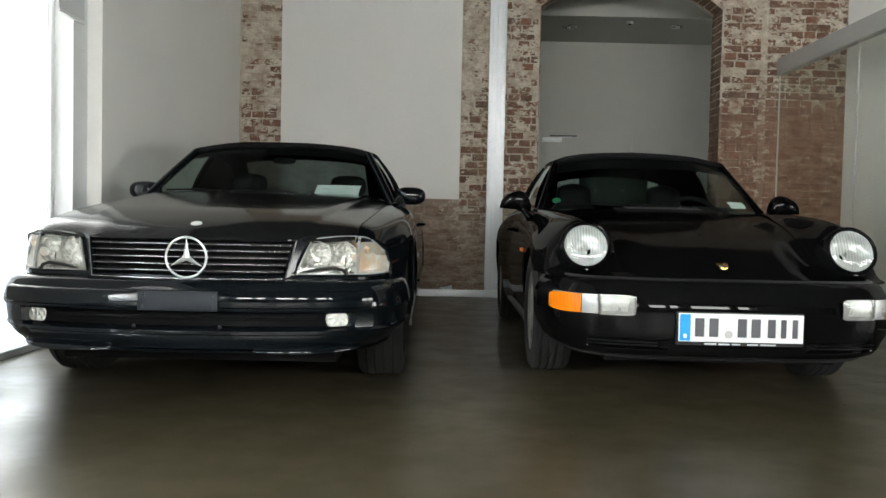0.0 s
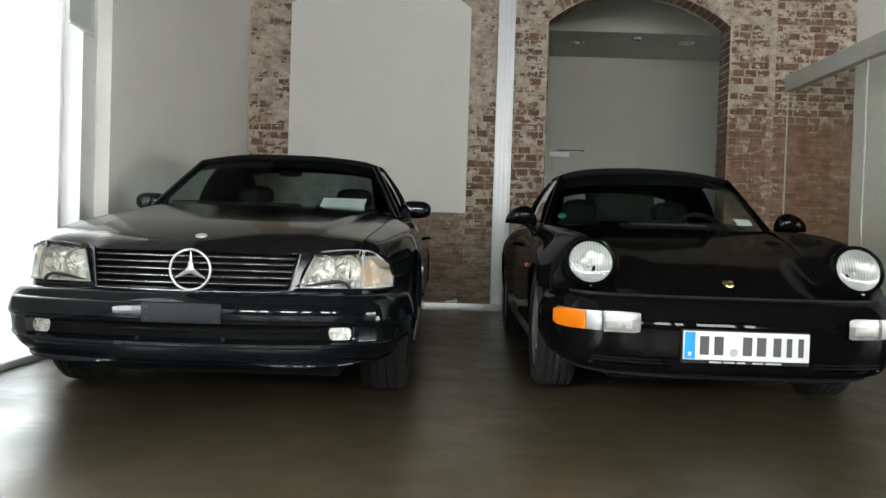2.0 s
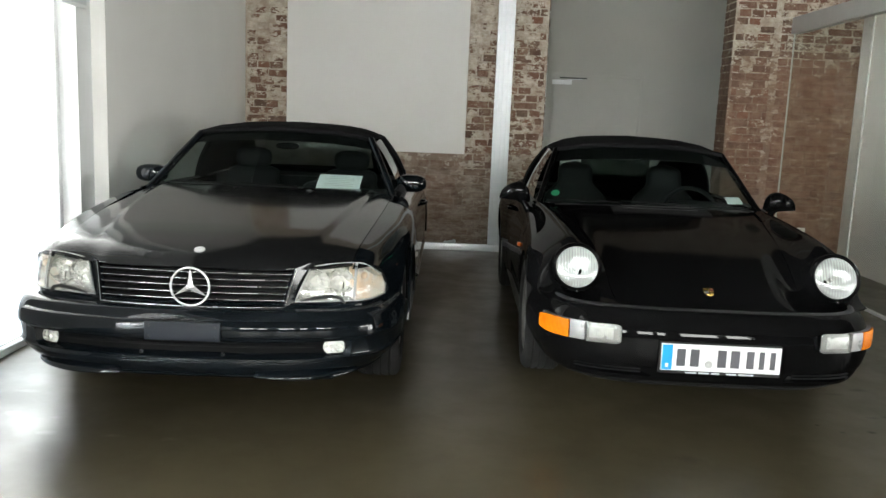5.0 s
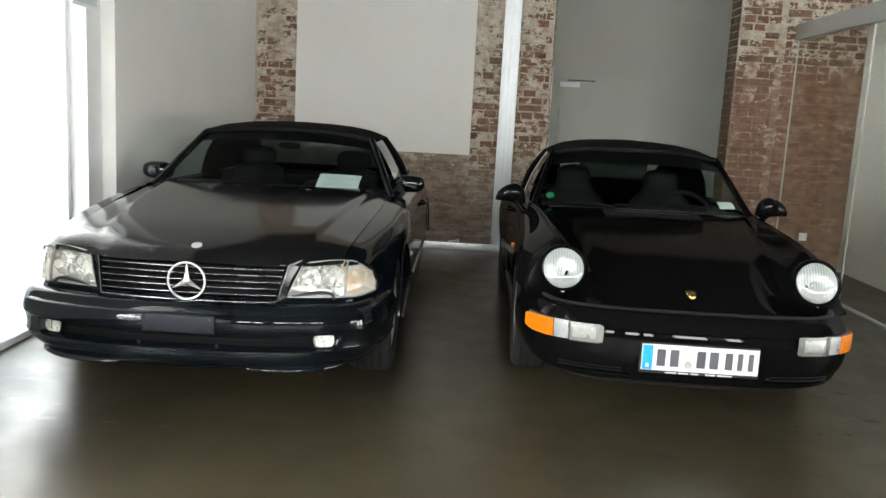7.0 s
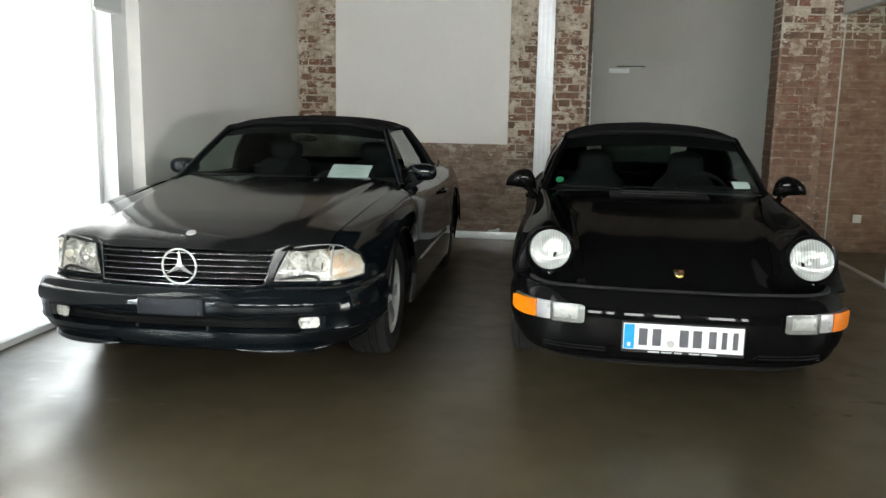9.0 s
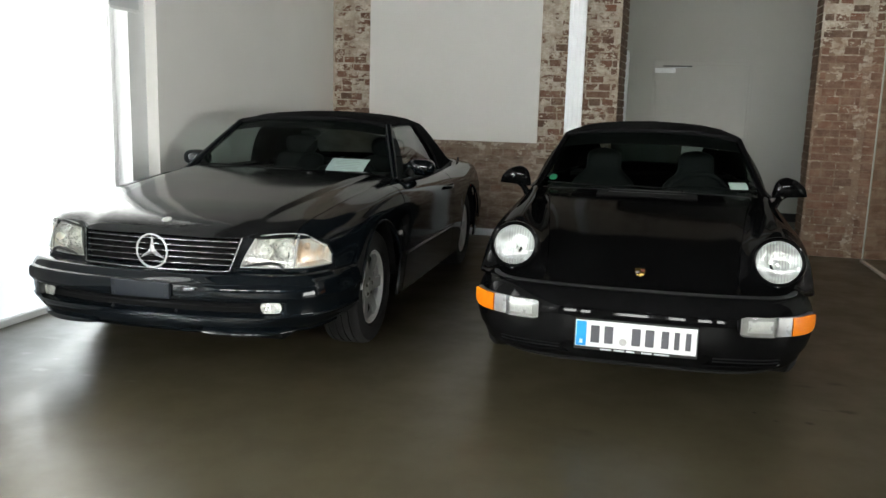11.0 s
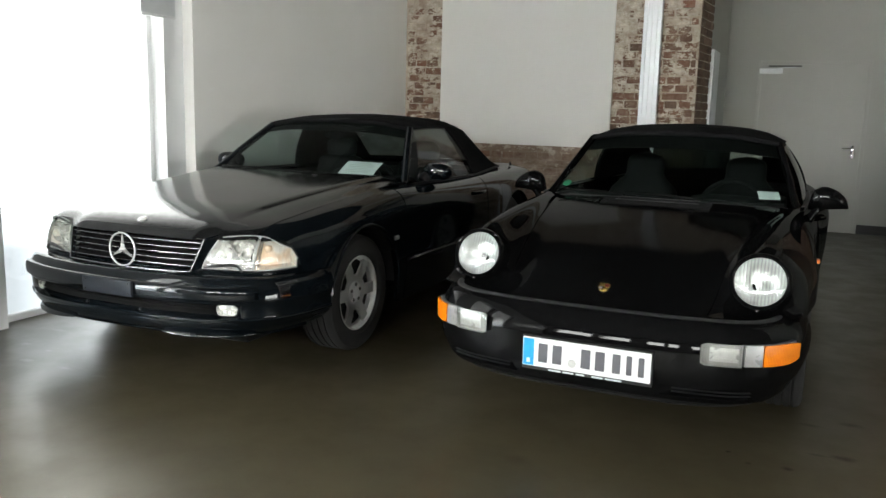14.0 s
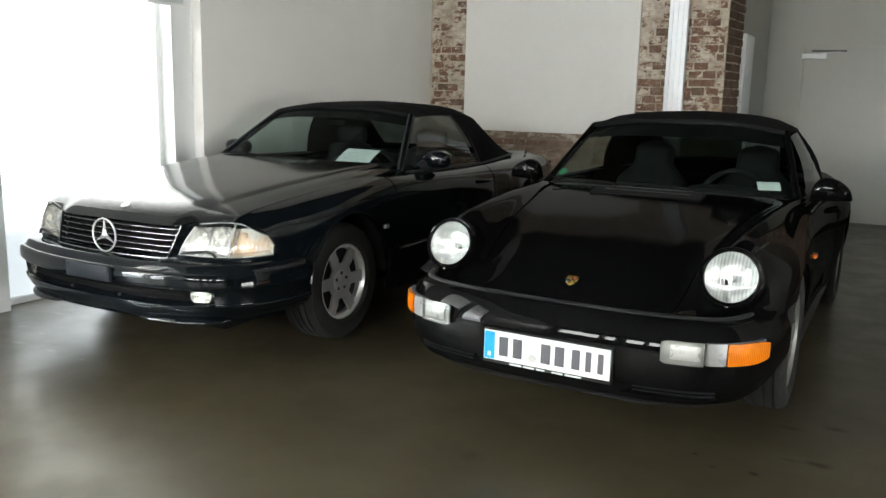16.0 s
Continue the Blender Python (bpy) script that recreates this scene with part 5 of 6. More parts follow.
    box_part("cabin_floor", (-0.7, 0.7, 1.45, 3.5, 0.28, 0.34), NEAR_BLACK, car)
    box_part("bulkhead", (-0.7, 0.7, 3.0, 3.06, 0.3, 0.88), LEATHER, car)
    box_part("firewall", (-0.7, 0.7, 1.42, 1.46, 0.25, 0.86), NEAR_BLACK, car)
    box_part("radiator", (-0.39, 0.39, 0.25, 0.60, 0.22, 0.60), NEAR_BLACK, car)
    box_part("floor_pan", (-0.58, 0.58, 0.30, 4.3, 0.17, 0.22), NEAR_BLACK, car)
    arch_liner(car, AX, HUB, 0.385, 0.56, 0.86)
    arch_liner(car, AX + 2.515, HUB, 0.385, 0.56, 0.86)
    bm = bmesh.new()
    lathe([(0.0, 0.011), (0.012, 0.009), (0.03, 0.006), (0.035, 0.001)], 12, "z", bm, (0.70, 3.83, 0.875))
    part("antenna", bm, TRIM, car, "short black antenna base", smooth=40)
    for x, y in ((0.742, AX), (-0.742, AX), (0.735, AX + 2.515), (-0.735, AX + 2.515)):
        make_wheel(car, "wheel", x, y, HUB, 0.322, 0.225, 0.206, 6, (0.27, 0.97, 0.34, 0.60), None, GREY_ALLOY)
    return car


BLUE_CAR = blue_convertible()

# ---- the black sports car ----
# Grey that paints the highlights along the air intake's edges.
EDGE_HIGHLIGHT = plain("painted_edge_highlight", (0.045, 0.045, 0.045), 0.5)
DULL_ALLOY = plain("dull_grey_alloy_wheel", (0.26, 0.255, 0.245), 0.4, 0.6, var=0.1, scale=20)


def teardrop(side, x0, x1, y, z):
    """A door mirror shell: tall near the door, flat below, drawn out to a rounded tip."""
    tall, deep = pchip((0, 0.035), (0.06, 0.080), (0.18, 0.112), (0.35, 0.122), (0.6, 0.108), (0.82, 0.078), (0.95, 0.045), (1, 0.012)), pchip((0, 0.025), (0.12, 0.052), (0.4, 0.062), (0.75, 0.05), (0.95, 0.028), (1, 0.008))
    rows = []
    for k in range(29):
        t = 0.5 - 0.5 * math.cos(math.pi * k / 28)
        h, d, x = tall(t), deep(t), x0 + (x1 - x0) * t
        row = []
        for j in range(24):
            c, q = math.cos(2 * math.pi * j / 24), math.sin(2 * math.pi * j / 24)
            f = (abs(c) ** 2.6 + abs(q) ** 2.6) ** (-1 / 2.6)
            row.append((side * x, y + d * c * f, z + 0.016 * t + h / 2 + h / 2 * q * f))
        rows.append(row)
    bm = grid_bm(rows, close=True)
    bm.verts.ensure_lookup_table()
    bm.faces.new(bm.verts[:24])
    bm.faces.new(bm.verts[-24:])
    return bm


def black_sports_car():
    car = empty("sports_car", pose(1.263, 3.46, 0, 0, 0, -0.6), "glossy black rear-engined sports convertible with round head lamps", "car", "parked cars")
    paint = BLACK_PAINT
    zc = ((0.0, 0.53), (0.1, 0.548), (0.2, 0.592), (0.35, 0.655), (0.6, 0.735), (1.0, 0.825), (1.4, 0.885), (1.6, 0.895), (3.35, 0.93), (3.7, 0.86), (4.0, 0.76), (4.2, 0.64))
    side_x = ((0.1, 0.76), (0.25, 0.785), (0.5, 0.805), (0.9, 0.826), (1.5, 0.805), (2.3, 0.81), (3.2, 0.862), (3.9, 0.79), (4.2, 0.65))
    lines = seven_line(
        (((0, 0), (4.2, 0)), zc),
        (((0.1, 0.28), (1.4, 0.36), (4.2, 0.3)), tuple((s, z - 0.004) for s, z in zc)),
        (((0.1, 0.43), (0.4, 0.455), (1.0, 0.53), (1.45, 0.60), (3.3, 0.6), (4.2, 0.45)), ((0.1, 0.545), (0.26, 0.582), (0.4, 0.655), (0.6, 0.732), (1.0, 0.818), (1.45, 0.868), (3.3, 0.90), (3.7, 0.83), (4.2, 0.60))),
        (((0.1, 0.60), (0.4, 0.612), (1.0, 0.655), (1.5, 0.70), (2.2, 0.74), (3.0, 0.74), (3.6, 0.68), (4.2, 0.50)), ((0.1, 0.545), (0.22, 0.556), (0.29, 0.572), (0.335, 0.66), (0.385, 0.765), (0.45, 0.802), (0.55, 0.82), (0.8, 0.842), (1.2, 0.860), (1.6, 0.866), (2.4, 0.87), (3.2, 0.865), (3.8, 0.78), (4.2, 0.55))),
        (((0.1, 0.72), (0.25, 0.742), (0.4, 0.752), (0.9, 0.786), (1.5, 0.782), (2.3, 0.79), (3.2, 0.84), (3.8, 0.78), (4.2, 0.60)), ((0.1, 0.54), (0.22, 0.548), (0.30, 0.565), (0.35, 0.62), (0.42, 0.68), (0.5, 0.70), (0.9, 0.725), (1.5, 0.745), (3.2, 0.74), (3.8, 0.66), (4.2, 0.5))),
        (side_x, ((0.1, 0.53), (0.3, 0.54), (0.9, 0.56), (3.2, 0.56), (4.2, 0.45))),
        (tuple((s, x - 0.012) for s, x in side_x), ((0.1, 0.38), (4.2, 0.36))),
        (tuple((s, x - 0.05) for s, x in side_x), ((0.1, 0.16), (4.2, 0.16))))
    bow = pchip((0, 0), (0.3, 0.012), (0.45, 0.035), (0.6, 0.07), (0.72, 0.13), (0.80, 0.22), (0.88, 0.32))
    AX, HUB = 0.93, 0.315
    sh = Shell(lines, bow, 0.9, [(AX, HUB), (AX + 2.272, HUB)], 0.342, 0.20, 0.548)
    hood = top_panel(car, sh, "hood", 0.1, 1.37, 2.0, DUSTY_BLACK, lambda x, t: 0.13 * (x / 0.6) ** 2 * t**4, 48, label="long glossy black hood lid")
    for side in (-1, 1):
        body_panel(car, sh, "fender", sh.y_at(0.1, 0.76), 1.52, 2.0, side, paint, 26, step=0.025)
        door = body_panel(car, sh, "door", 1.525, 2.60, 2.9, side, paint, 18)
        body_panel(car, sh, "rear_fender", 2.605, 4.2, 2.1, side, paint, 22)
        bm = bmesh.new()
        tube(bm, line_at([(side * 0.795, 2.36, 0.735), (side * 0.825, 2.40, 0.737), (side * 0.825, 2.50, 0.737), (side * 0.795, 2.54, 0.735)], 9), 0.012, 8)
        part("door_handle", bm, paint, door, smooth=60)
        bm = bmesh.new()
        box(bm, *sorted((side * 0.80, side * 0.822)), 1.36, 1.41, 0.615, 0.635, 0.005)
        part("side_repeater", bm, AMBER_BACK, car, "small amber side repeater lamp", smooth=30)
        bm = bmesh.new()
        tube(bm, [(side * 0.768, y, 0.222) for y in np.linspace(1.30, 2.84, 6)], 0.03, 10, 0.9)
        part("sill", bm, TRIM, car, smooth=60)
    top_panel(car, sh, "engine_lid", 3.46, 4.18, 2.1, paint)
    rb = lambda x: [(0.14, 0.62), (0.06, 0.615), (0.01, 0.58), (0.0, 0.52), (0.0, 0.40), (0.02, 0.33), (0.08, 0.27)]
    rows = [[(p[0], 4.25 - p[1], p[2]) for p in r] for r in sweep([(0, 0), (0.4, 0.02), (0.62, 0.08), (0.76, 0.2), (0.815, 0.4), (0.83, 0.66)], rb, 14)]
    bm = grid_bm(rows)
    fold_edges(bm, (0, 3.8, 0.4), 0.02)
    part("rear_bumper", bm, paint, car, smooth=45)
    bm = grid_bm([[(x, 4.20 - 0.12 * (x / 0.7) ** 2, z) for x in np.linspace(-0.7, 0.7, 13)] for z in (0.58, 0.62, 0.66)])
    fold_edges(bm, (0, 3.8, 0.6), 0.02)
    part("tail_light_bar", bm, plain("red_reflector_bar", (0.3, 0.01, 0.01), 0.2), car, "red light bar across the tail", smooth=40)
    # Front bumper.
    plan = [(0, 0), (0.3, 0.008), (0.54, 0.047), (0.66, 0.105), (0.735, 0.19), (0.780, 0.31), (0.803, 0.45), (0.815, 0.60)]

    def prof(x):
        k = smooth_step(x, 0.30, 0.34) * (1 - smooth_step(x, 0.60, 0.66)) * 0.03
        tuck = 0.4 * smooth_step(x, 0.40, 0.82)
        return [(o + tuck * max(0.0, 0.34 - z), z) for o, z in
                [(0.14, 0.5515), (0.075, 0.552), (0.066, 0.547), (0.052, 0.545), (0.042, 0.536), (0.032, 0.52), (0.0215, 0.50), (0.0105, 0.475), (0.0035, 0.452), (0.0003, 0.43), (0.0, 0.41), (0.003, 0.36), (0.006, 0.315), (0.0095, 0.300),
                 (0.012 + k, 0.294), (0.0145 + k, 0.262), (0.0165, 0.256), (0.020, 0.245), (0.027, 0.236), (0.05, 0.226), (0.14, 0.222)]]
    bm = grid_bm(sweep(plan, prof, 44))
    fold_edges(bm, (0, 1.0, 0.4), 0.01)
    bumper = part("front_bumper", bm, paint, car, "rounded glossy black front bumper", smooth=45)
    for z in (0.285, 0.271):
        for side in (-1, 1):
            g = sweep(plan, lambda x: [(0.026 + 0.3 * smooth_step(x, 0.45, 0.82) * (0.34 - z), z + 0.003), (0.012 + 0.3 * smooth_step(x, 0.45, 0.82) * (0.34 - z), z), (0.026 + 0.3 * smooth_step(x, 0.45, 0.82) * (0.34 - z), z - 0.003)], 44)
            part("slat", grid_bm([r for r in g if 0.31 < side * r[0][0] < 0.63]), TRIM, bumper, smooth=40)
    bm = grid_bm([r for r in sweep(plan, lambda x: [(o + 0.06 * smooth_step(x, 0.35, 0.75), z) for o, z in ((0.12, 0.224), (0.06, 0.223), (0.05, 0.217), (0.056, 0.208), (0.12, 0.206))], 40) if abs(r[0][0]) < 0.70])
    part("spoiler_lip", bm, TRIM, bumper, "matt black rubber lip", smooth=50)
    bm = grid_bm([r for r in sweep(plan, lambda x: [(0.10, 0.556), (0.085, 0.560), (0.075, 0.556), (0.072, 0.550)], 40) if abs(r[0][0]) < 0.78])
    part("bumper_seal", bm, TRIM, bumper, "black rubber strip on the bumper", smooth=50)
    # Indicator and fog lamp units let into the bumper.
    half = line_at(plan, 200)
    def strip(x0, x1, z0, z1, out, n=14, round_end=0.0, far_end=0.0):
        pts = [p for p in half if x0 <= p[0] <= x1]
        pts = [pts[int(round(i * (len(pts) - 1) / (n - 1)))] for i in range(n)]
        rows = []
        for j in range(7):
            t = j / 6
            row = []
            for i, p in enumerate(pts):
                d = (pts[min(i + 1, n - 1)] - pts[max(i - 1, 0)])
                d = d / np.linalg.norm(d)
                f = 1.0
                if round_end:
                    e = min(1.0, (p[0] - x0) / round_end)
                    f = math.sqrt(max(0.0, 1 - (1 - e) ** 2)) * 0.6 + 0.4
                if far_end:
                    e = min(1.0, (x1 - p[0]) / far_end)
                    f *= math.sqrt(max(0.0, 1 - (1 - e) ** 2)) * 0.4 + 0.6
                zm = (z0 + z1) / 2
                row.append((p[0] + d[1] * out, p[1] - d[0] * out - 0.004 * math.sin(math.pi * t), zm + (z0 + (z1 - z0) * t - zm) * f))
            rows.append(row)
        return rows
    for side in (-1, 1):
        flip = lambda rows: [[(side * p[0], p[1], p[2]) for p in r] for r in rows]
        back = strip(0.582, 0.762, 0.404, 0.486, 0.004, 14)
        bm = grid_bm(flip(back))
        fold_edges(bm, (0, 1, 0.45), 0.02)
        unit = part("lamp_unit", bm, plain("lamp_backing", (0.16, 0.16, 0.16), 0.35, 0.3), bumper, "grey lamp unit set into the bumper", smooth=40)
        fog = lamp_unit(bumper, "fog_light", flip(strip(0.426, 0.584, 0.401, 0.489, 0.020, 12, 0.03)), (0, 0.014, 0), 0.94, CLEAR_LENS, "clear ribbed fog lamp", FOG_INNER)
        bm = grid_bm(flip(strip(0.462, 0.572, 0.418, 0.472, 0.013, 8)))
        fold_edges(bm, (0, 1, 0.45), 0.004)
        part("inner_reflector", bm, FOG_BRIGHT, fog, "bright inner reflector", smooth=40)
        bm = grid_bm(flip(strip(0.588, 0.649, 0.404, 0.486, 0.014, 8)))
        fold_edges(bm, (0, 1, 0.45), 0.008)
        part("blank_panel", bm, plain("frosted_lamp_plastic", (0.30, 0.30, 0.295), 0.3, 0.2), unit, "frosted grey lamp blank", smooth=40)
        bm = grid_bm(flip(strip(0.652, 0.766, 0.404, 0.486, 0.016, 14, 0.0, 0.05)))
        fold_edges(bm, (0, 1, 0.45), 0.012)
        amber = part("turn_signal", bm, make_amber(), bumper, "orange turn signal lens", smooth=40)
    # Number plate with its holder.
    plate = part("license_plate", box_bm(-0.262, 0.262, -0.022, -0.012, 0.302, 0.422, 0.003), plain("white_plate", (0.80, 0.80, 0.80), 0.3, var=0.03), bumper, "white licence plate with dark bars", smooth=40)
    box_part("plate_holder", (-0.268, 0.268, -0.014, 0.008, 0.286, 0.426), TRIM, plate, "black plate holder", 0.004)
    box_part("plate_band", (-0.258, -0.214, -0.0245, -0.0215, 0.306, 0.418), plain("blue_plate_band", (0.008, 0.29, 0.70), 0.35), plate, "blue band")
    box_part("band_bar", (-0.243, -0.229, -0.0265, -0.0235, 0.317, 0.335), PAPER, plate)
    for x in (-0.175, -0.115, 0.004, 0.062, 0.128, 0.178, 0.226):
        w = 0.019 if x < 0.1 else 0.016 if x < 0.15 else 0.011
        box_part("plate_bar", (x - w, x + w, -0.0245, -0.0215, 0.324, 0.402), INK, plate)
    part("plate_seal", lathe([(-0.0245, 0.001), (-0.0245, 0.016), (-0.0215, 0.017)], 24, "y", centre=(-0.052, 0, 0.335)), plain("grey_seal", (0.45, 0.45, 0.44), 0.5), plate, "round grey seal")
    for x0, x1 in ((-0.15, -0.10), (-0.09, -0.045), (-0.035, 0.0), (0.03, 0.075), (0.085, 0.15)):
        box_part("holder_bar", (x0, x1, -0.0165, -0.0135, 0.2895, 0.2955), PAPER, plate)
    # Round head lamps in raised wing fronts.
    for side in (-1, 1):
        m = Matrix.Translation((side * 0.609, 0.306, 0.689)) @ Matrix.Rotation(radians(-20), 4, "X")
        def turned(profile, n=56):
            bm = lathe(profile, n, "y")
            bmesh.ops.transform(bm, matrix=m, verts=bm.verts)
            return bm
        bucket = part("headlight_housing", turned([(-0.002, 0.108), (-0.004, 0.114), (0.004, 0.119), (0.03, 0.122), (0.08, 0.124), (0.14, 0.122), (0.20, 0.11), (0.26, 0.085)]), paint, car, "glossy black head lamp housing", smooth=50)
        part("lamp_ring", turned([(0.0, 0.099), (-0.007, 0.101), (-0.009, 0.105), (-0.005, 0.1095), (0.002, 0.110)]), paint, bucket, "black lamp ring", smooth=50)
        bowl = part("reflector", turned([(0.004, 0.0995), (0.02, 0.094), (0.04, 0.08), (0.055, 0.06), (0.062, 0.03), (0.062, 0.012), (0.03, 0.011), (0.028, 0.001)]), LAMP_BOWL, bucket, "bright lamp reflector", smooth=40)
        lens = part("lens", turned([(-0.001, 0.1), (-0.006, 0.095), (-0.014, 0.08), (-0.020, 0.05), (-0.0225, 0.02), (-0.023, 0.0005)]), LENS, bucket, "round ribbed glass lens", smooth=60)
        lens.visible_shadow = False
        bm = bmesh.new()
        p = m @ Vector((0, -0.004, -0.117))
        blob(bm, p, (0.006, 0.006, 0.006), 10, 2)
        part("rim_screw", bm, CHROME, bucket, smooth=60)
    # Crest on the hood.
    bm = bmesh.new()
    out = [(-0.024, 0.026), (0.0, 0.030), (0.024, 0.026), (0.025, 0.0), (0.016, -0.022), (0.0, -0.033), (-0.016, -0.022), (-0.025, 0.0)]
    lo = [bm.verts.new((x, y, 0)) for x, y in out]
    hi = [bm.verts.new((x * 0.92, y * 0.92, 0.005)) for x, y in out]
    bm.faces.new(hi)
    for i in range(8):
        bm.faces.new((lo[i], lo[(i + 1) % 8], hi[(i + 1) % 8], hi[i]))
    crest = part("hood_badge", bm, plain("gold_badge", (0.62, 0.42, 0.12), 0.25, 0.9), hood, "small gold shield badge")
    crest_pose = pose(0, 0.236, 0.609, 25)
    crest.matrix_local = crest_pose
    for x0, x1, y0, y1, mt in ((0.003, 0.020, 0.0, 0.018, plain("badge_red", (0.10, 0.02, 0.015), 0.3)), (-0.020, -0.003, -0.018, 0.0, INK)):
        q = box_part("badge_field", (x0, x1, y0, y1, 0.004, 0.007), mt, hood)
        q.matrix_local = crest_pose
    # Glass house.
    base, head = [(0, 1.42, 0.884), (0.35, 1.465, 0.88), (0.675, 1.625, 0.862)], [(0, 1.93, 1.225), (0.3, 1.945, 1.217), (0.545, 2.02, 1.183)]
    ws = part("windshield", grid_bm(patch(mirrored(base), [], mirrored(head), [], 25, 10, (0, -0.015, 0.012))), DARK_GLASS, car, "tinted windshield", smooth=60)
    rows = patch(mirrored(base), [], mirrored(head), [], 25, 26, (0, -0.015, 0.012))[19:]
    part("header_trim", grid_bm([[(p[0] * 0.99, p[1] + 0.012, p[2] - 0.006) for p in r] for r in rows]), NEAR_BLACK, ws, "black trim band along the glass", smooth=60)
    bm = grid_bm([[tuple(p) for p in line_at(mirrored([(x, y + dy, z + dz) for x, y, z in [(0, 1.36, 0.876), (0.35, 1.40, 0.870), (0.66, 1.54, 0.855)]]), 25)] for dy, dz in ((0, -0.006), (0.03, 0.003), (0.08, 0.008), (0.12, 0.004))])
    part("cowl", bm, TRIM, car, "matt black cowl below the windshield", smooth=50)
    bm = bmesh.new()
    for k in range(5):
        y = 1.225 + k * 0.03
        box(bm, -0.285, 0.285, y, y + 0.016, pchip(*zc)(y) - 0.012, pchip(*zc)(y + 0.008) + 0.006, 0.002)
    intake = part("air_intake", bm, NEAR_BLACK, hood, "black slatted air intake")
    # Two thin grey bars stand in for light caught on the slat edges.
    for y in (1.30, 1.375):
        bm = bmesh.new()
        tube(bm, [(x, y, pchip(*zc)(y) + 0.007) for x in np.linspace(-0.22, 0.22, 9)], 0.003, 6)
        part("intake_edge", bm, EDGE_HIGHLIGHT, intake, "thin grey bar painted as the highlight along a slat edge", smooth=60)
    for side in (-1, 1):
        bm = bmesh.new()
        tube(bm, line_at([(side * 0.70, 1.60, 0.85), (side * 0.68, 1.64, 0.875), (side * 0.615, 1.83, 1.03), (side * 0.55, 2.02, 1.185)], 14), 0.022, 10, 0.9)
        part("windshield_pillar", bm, paint, car, smooth=60)
        low, up = [(side * 0.712, 1.72, 0.878), (side * 0.718, 2.2, 0.876), (side * 0.702, 2.74, 0.878)], [(side * 0.573, 2.04, 1.168), (side * 0.575, 2.3, 1.18), (side * 0.552, 2.62, 1.165)]
        g = part("side_window", grid_bm(patch(low, [], up, [], 12, 6, (side * 0.02, 0, 0))), SIDE_GLASS, car, "tinted side window", smooth=60)
        bm = bmesh.new()
        tube(bm, [(side * 0.715, 1.60, 0.866), (side * 0.73, 2.1, 0.872), (side * 0.712, 2.74, 0.872), (side * 0.595, 3.45, 0.885)], 0.013, 8, 0.7)
        part("belt_trim", bm, TRIM, car, smooth=60)
        mir = part("side_mirror", teardrop(side, 0.738, 0.932, 1.665, 0.856), paint, car, "black teardrop door mirror", smooth=60)
        part("mirror_glass", lathe([(0, 0.001), (0, 0.042)], 24, "y", centre=(side * 0.82, 1.726, 0.912)), CHROME, mir)
        bm = bmesh.new()
        tube(bm, line_at([(side * 0.735, 1.62, 0.795), (side * 0.76, 1.625, 0.83), (side * 0.78, 1.64, 0.86), (side * 0.805, 1.655, 0.882)], 9), [0.03, 0.026, 0.022, 0.02, 0.02, 0.021, 0.022, 0.024, 0.026], 10)
        part("mirror_foot", bm, paint, mir, smooth=60)
    bm = bmesh.new()
    tube(bm, line_at(mirrored([(0, 1.935, 1.232), (0.3, 1.95, 1.224), (0.55, 2.025, 1.188)]), 20), 0.022, 8, 0.8)
    part("header_rail", bm, FABRIC, car, smooth=60)
    soft_top(car, pchip((1.95, 1.236), (2.15, 1.272), (2.35, 1.288), (2.7, 1.268), (3.0, 1.18), (3.25, 1.05), (3.45, 0.93)),
             pchip((1.95, 0.550), (2.3, 0.572), (2.8, 0.535), (3.45, 0.47)), pchip((1.95, 1.19), (2.3, 1.20), (2.7, 1.17), (3.0, 1.075), (3.25, 0.975), (3.45, 0.90)),
             1.95, 3.45, (3.03, 3.41, 0.85), ((0.706, 2.74, 0.875), (0.59, 3.45, 0.89), 2.60), "closed black cloth soft top")
    for x, y0, l in ((0.20, 1.385, 0.40), (-0.20, 1.39, 0.40)):
        bm = bmesh.new()
        tube(bm, line_at([(x, y0, 0.882), (x - 0.02, y0 + 0.03, 0.898), (x - l * 0.5, y0 + 0.05, 0.905), (x - l, y0 + 0.09, 0.905)], 12), 0.006, 6)
        part("wiper", bm, NEAR_BLACK, car, "black wiper", smooth=60)
    for x in (-0.12, 0.12):
        part("washer_jet", blob(bmesh.new(), (x, 1.385, 0.892), (0.009, 0.010, 0.006)), TRIM, car, smooth=60)
    # Inside.
    bm = grid_bm([[(x, y + 0.10 * (x / 0.65) ** 2, z) for x in np.linspace(-0.62, 0.62, 15)] for y, z in ((1.42, 0.85), (1.50, 0.872), (1.68, 0.87), (1.76, 0.84), (1.76, 0.55))])
    fold_edges(bm, (0, 1.6, 0.5), 0.03)
    dash = part("dashboard", bm, LEATHER, car, "black dashboard", smooth=50)
    part("instrument_hood", blob(bmesh.new(), (0.33, 1.66, 0.868), (0.22, 0.09, 0.04)), LEATHER, dash, smooth=60)
    for x in (-0.33, 0.33):
        make_seat(car, x, 2.26, 0.42, 0.46, 0.66, 0.55)
    steering_wheel(car, 0.33, 1.86, 0.80, 0.185)
    part("rear_view_mirror", blob(bmesh.new(), (0.02, 1.93, 1.165), (0.08, 0.018, 0.024)), NEAR_BLACK, car, "black rear-view mirror", smooth=60)
    bm = bmesh.new()
    box(bm, -0.29, 0.22, 2.655, 2.662, 0.74, 1.195, 0.003)
    part("wind_deflector", bm, MESH_PANEL, car, "dark see-through wind deflector behind the seats", smooth=40)
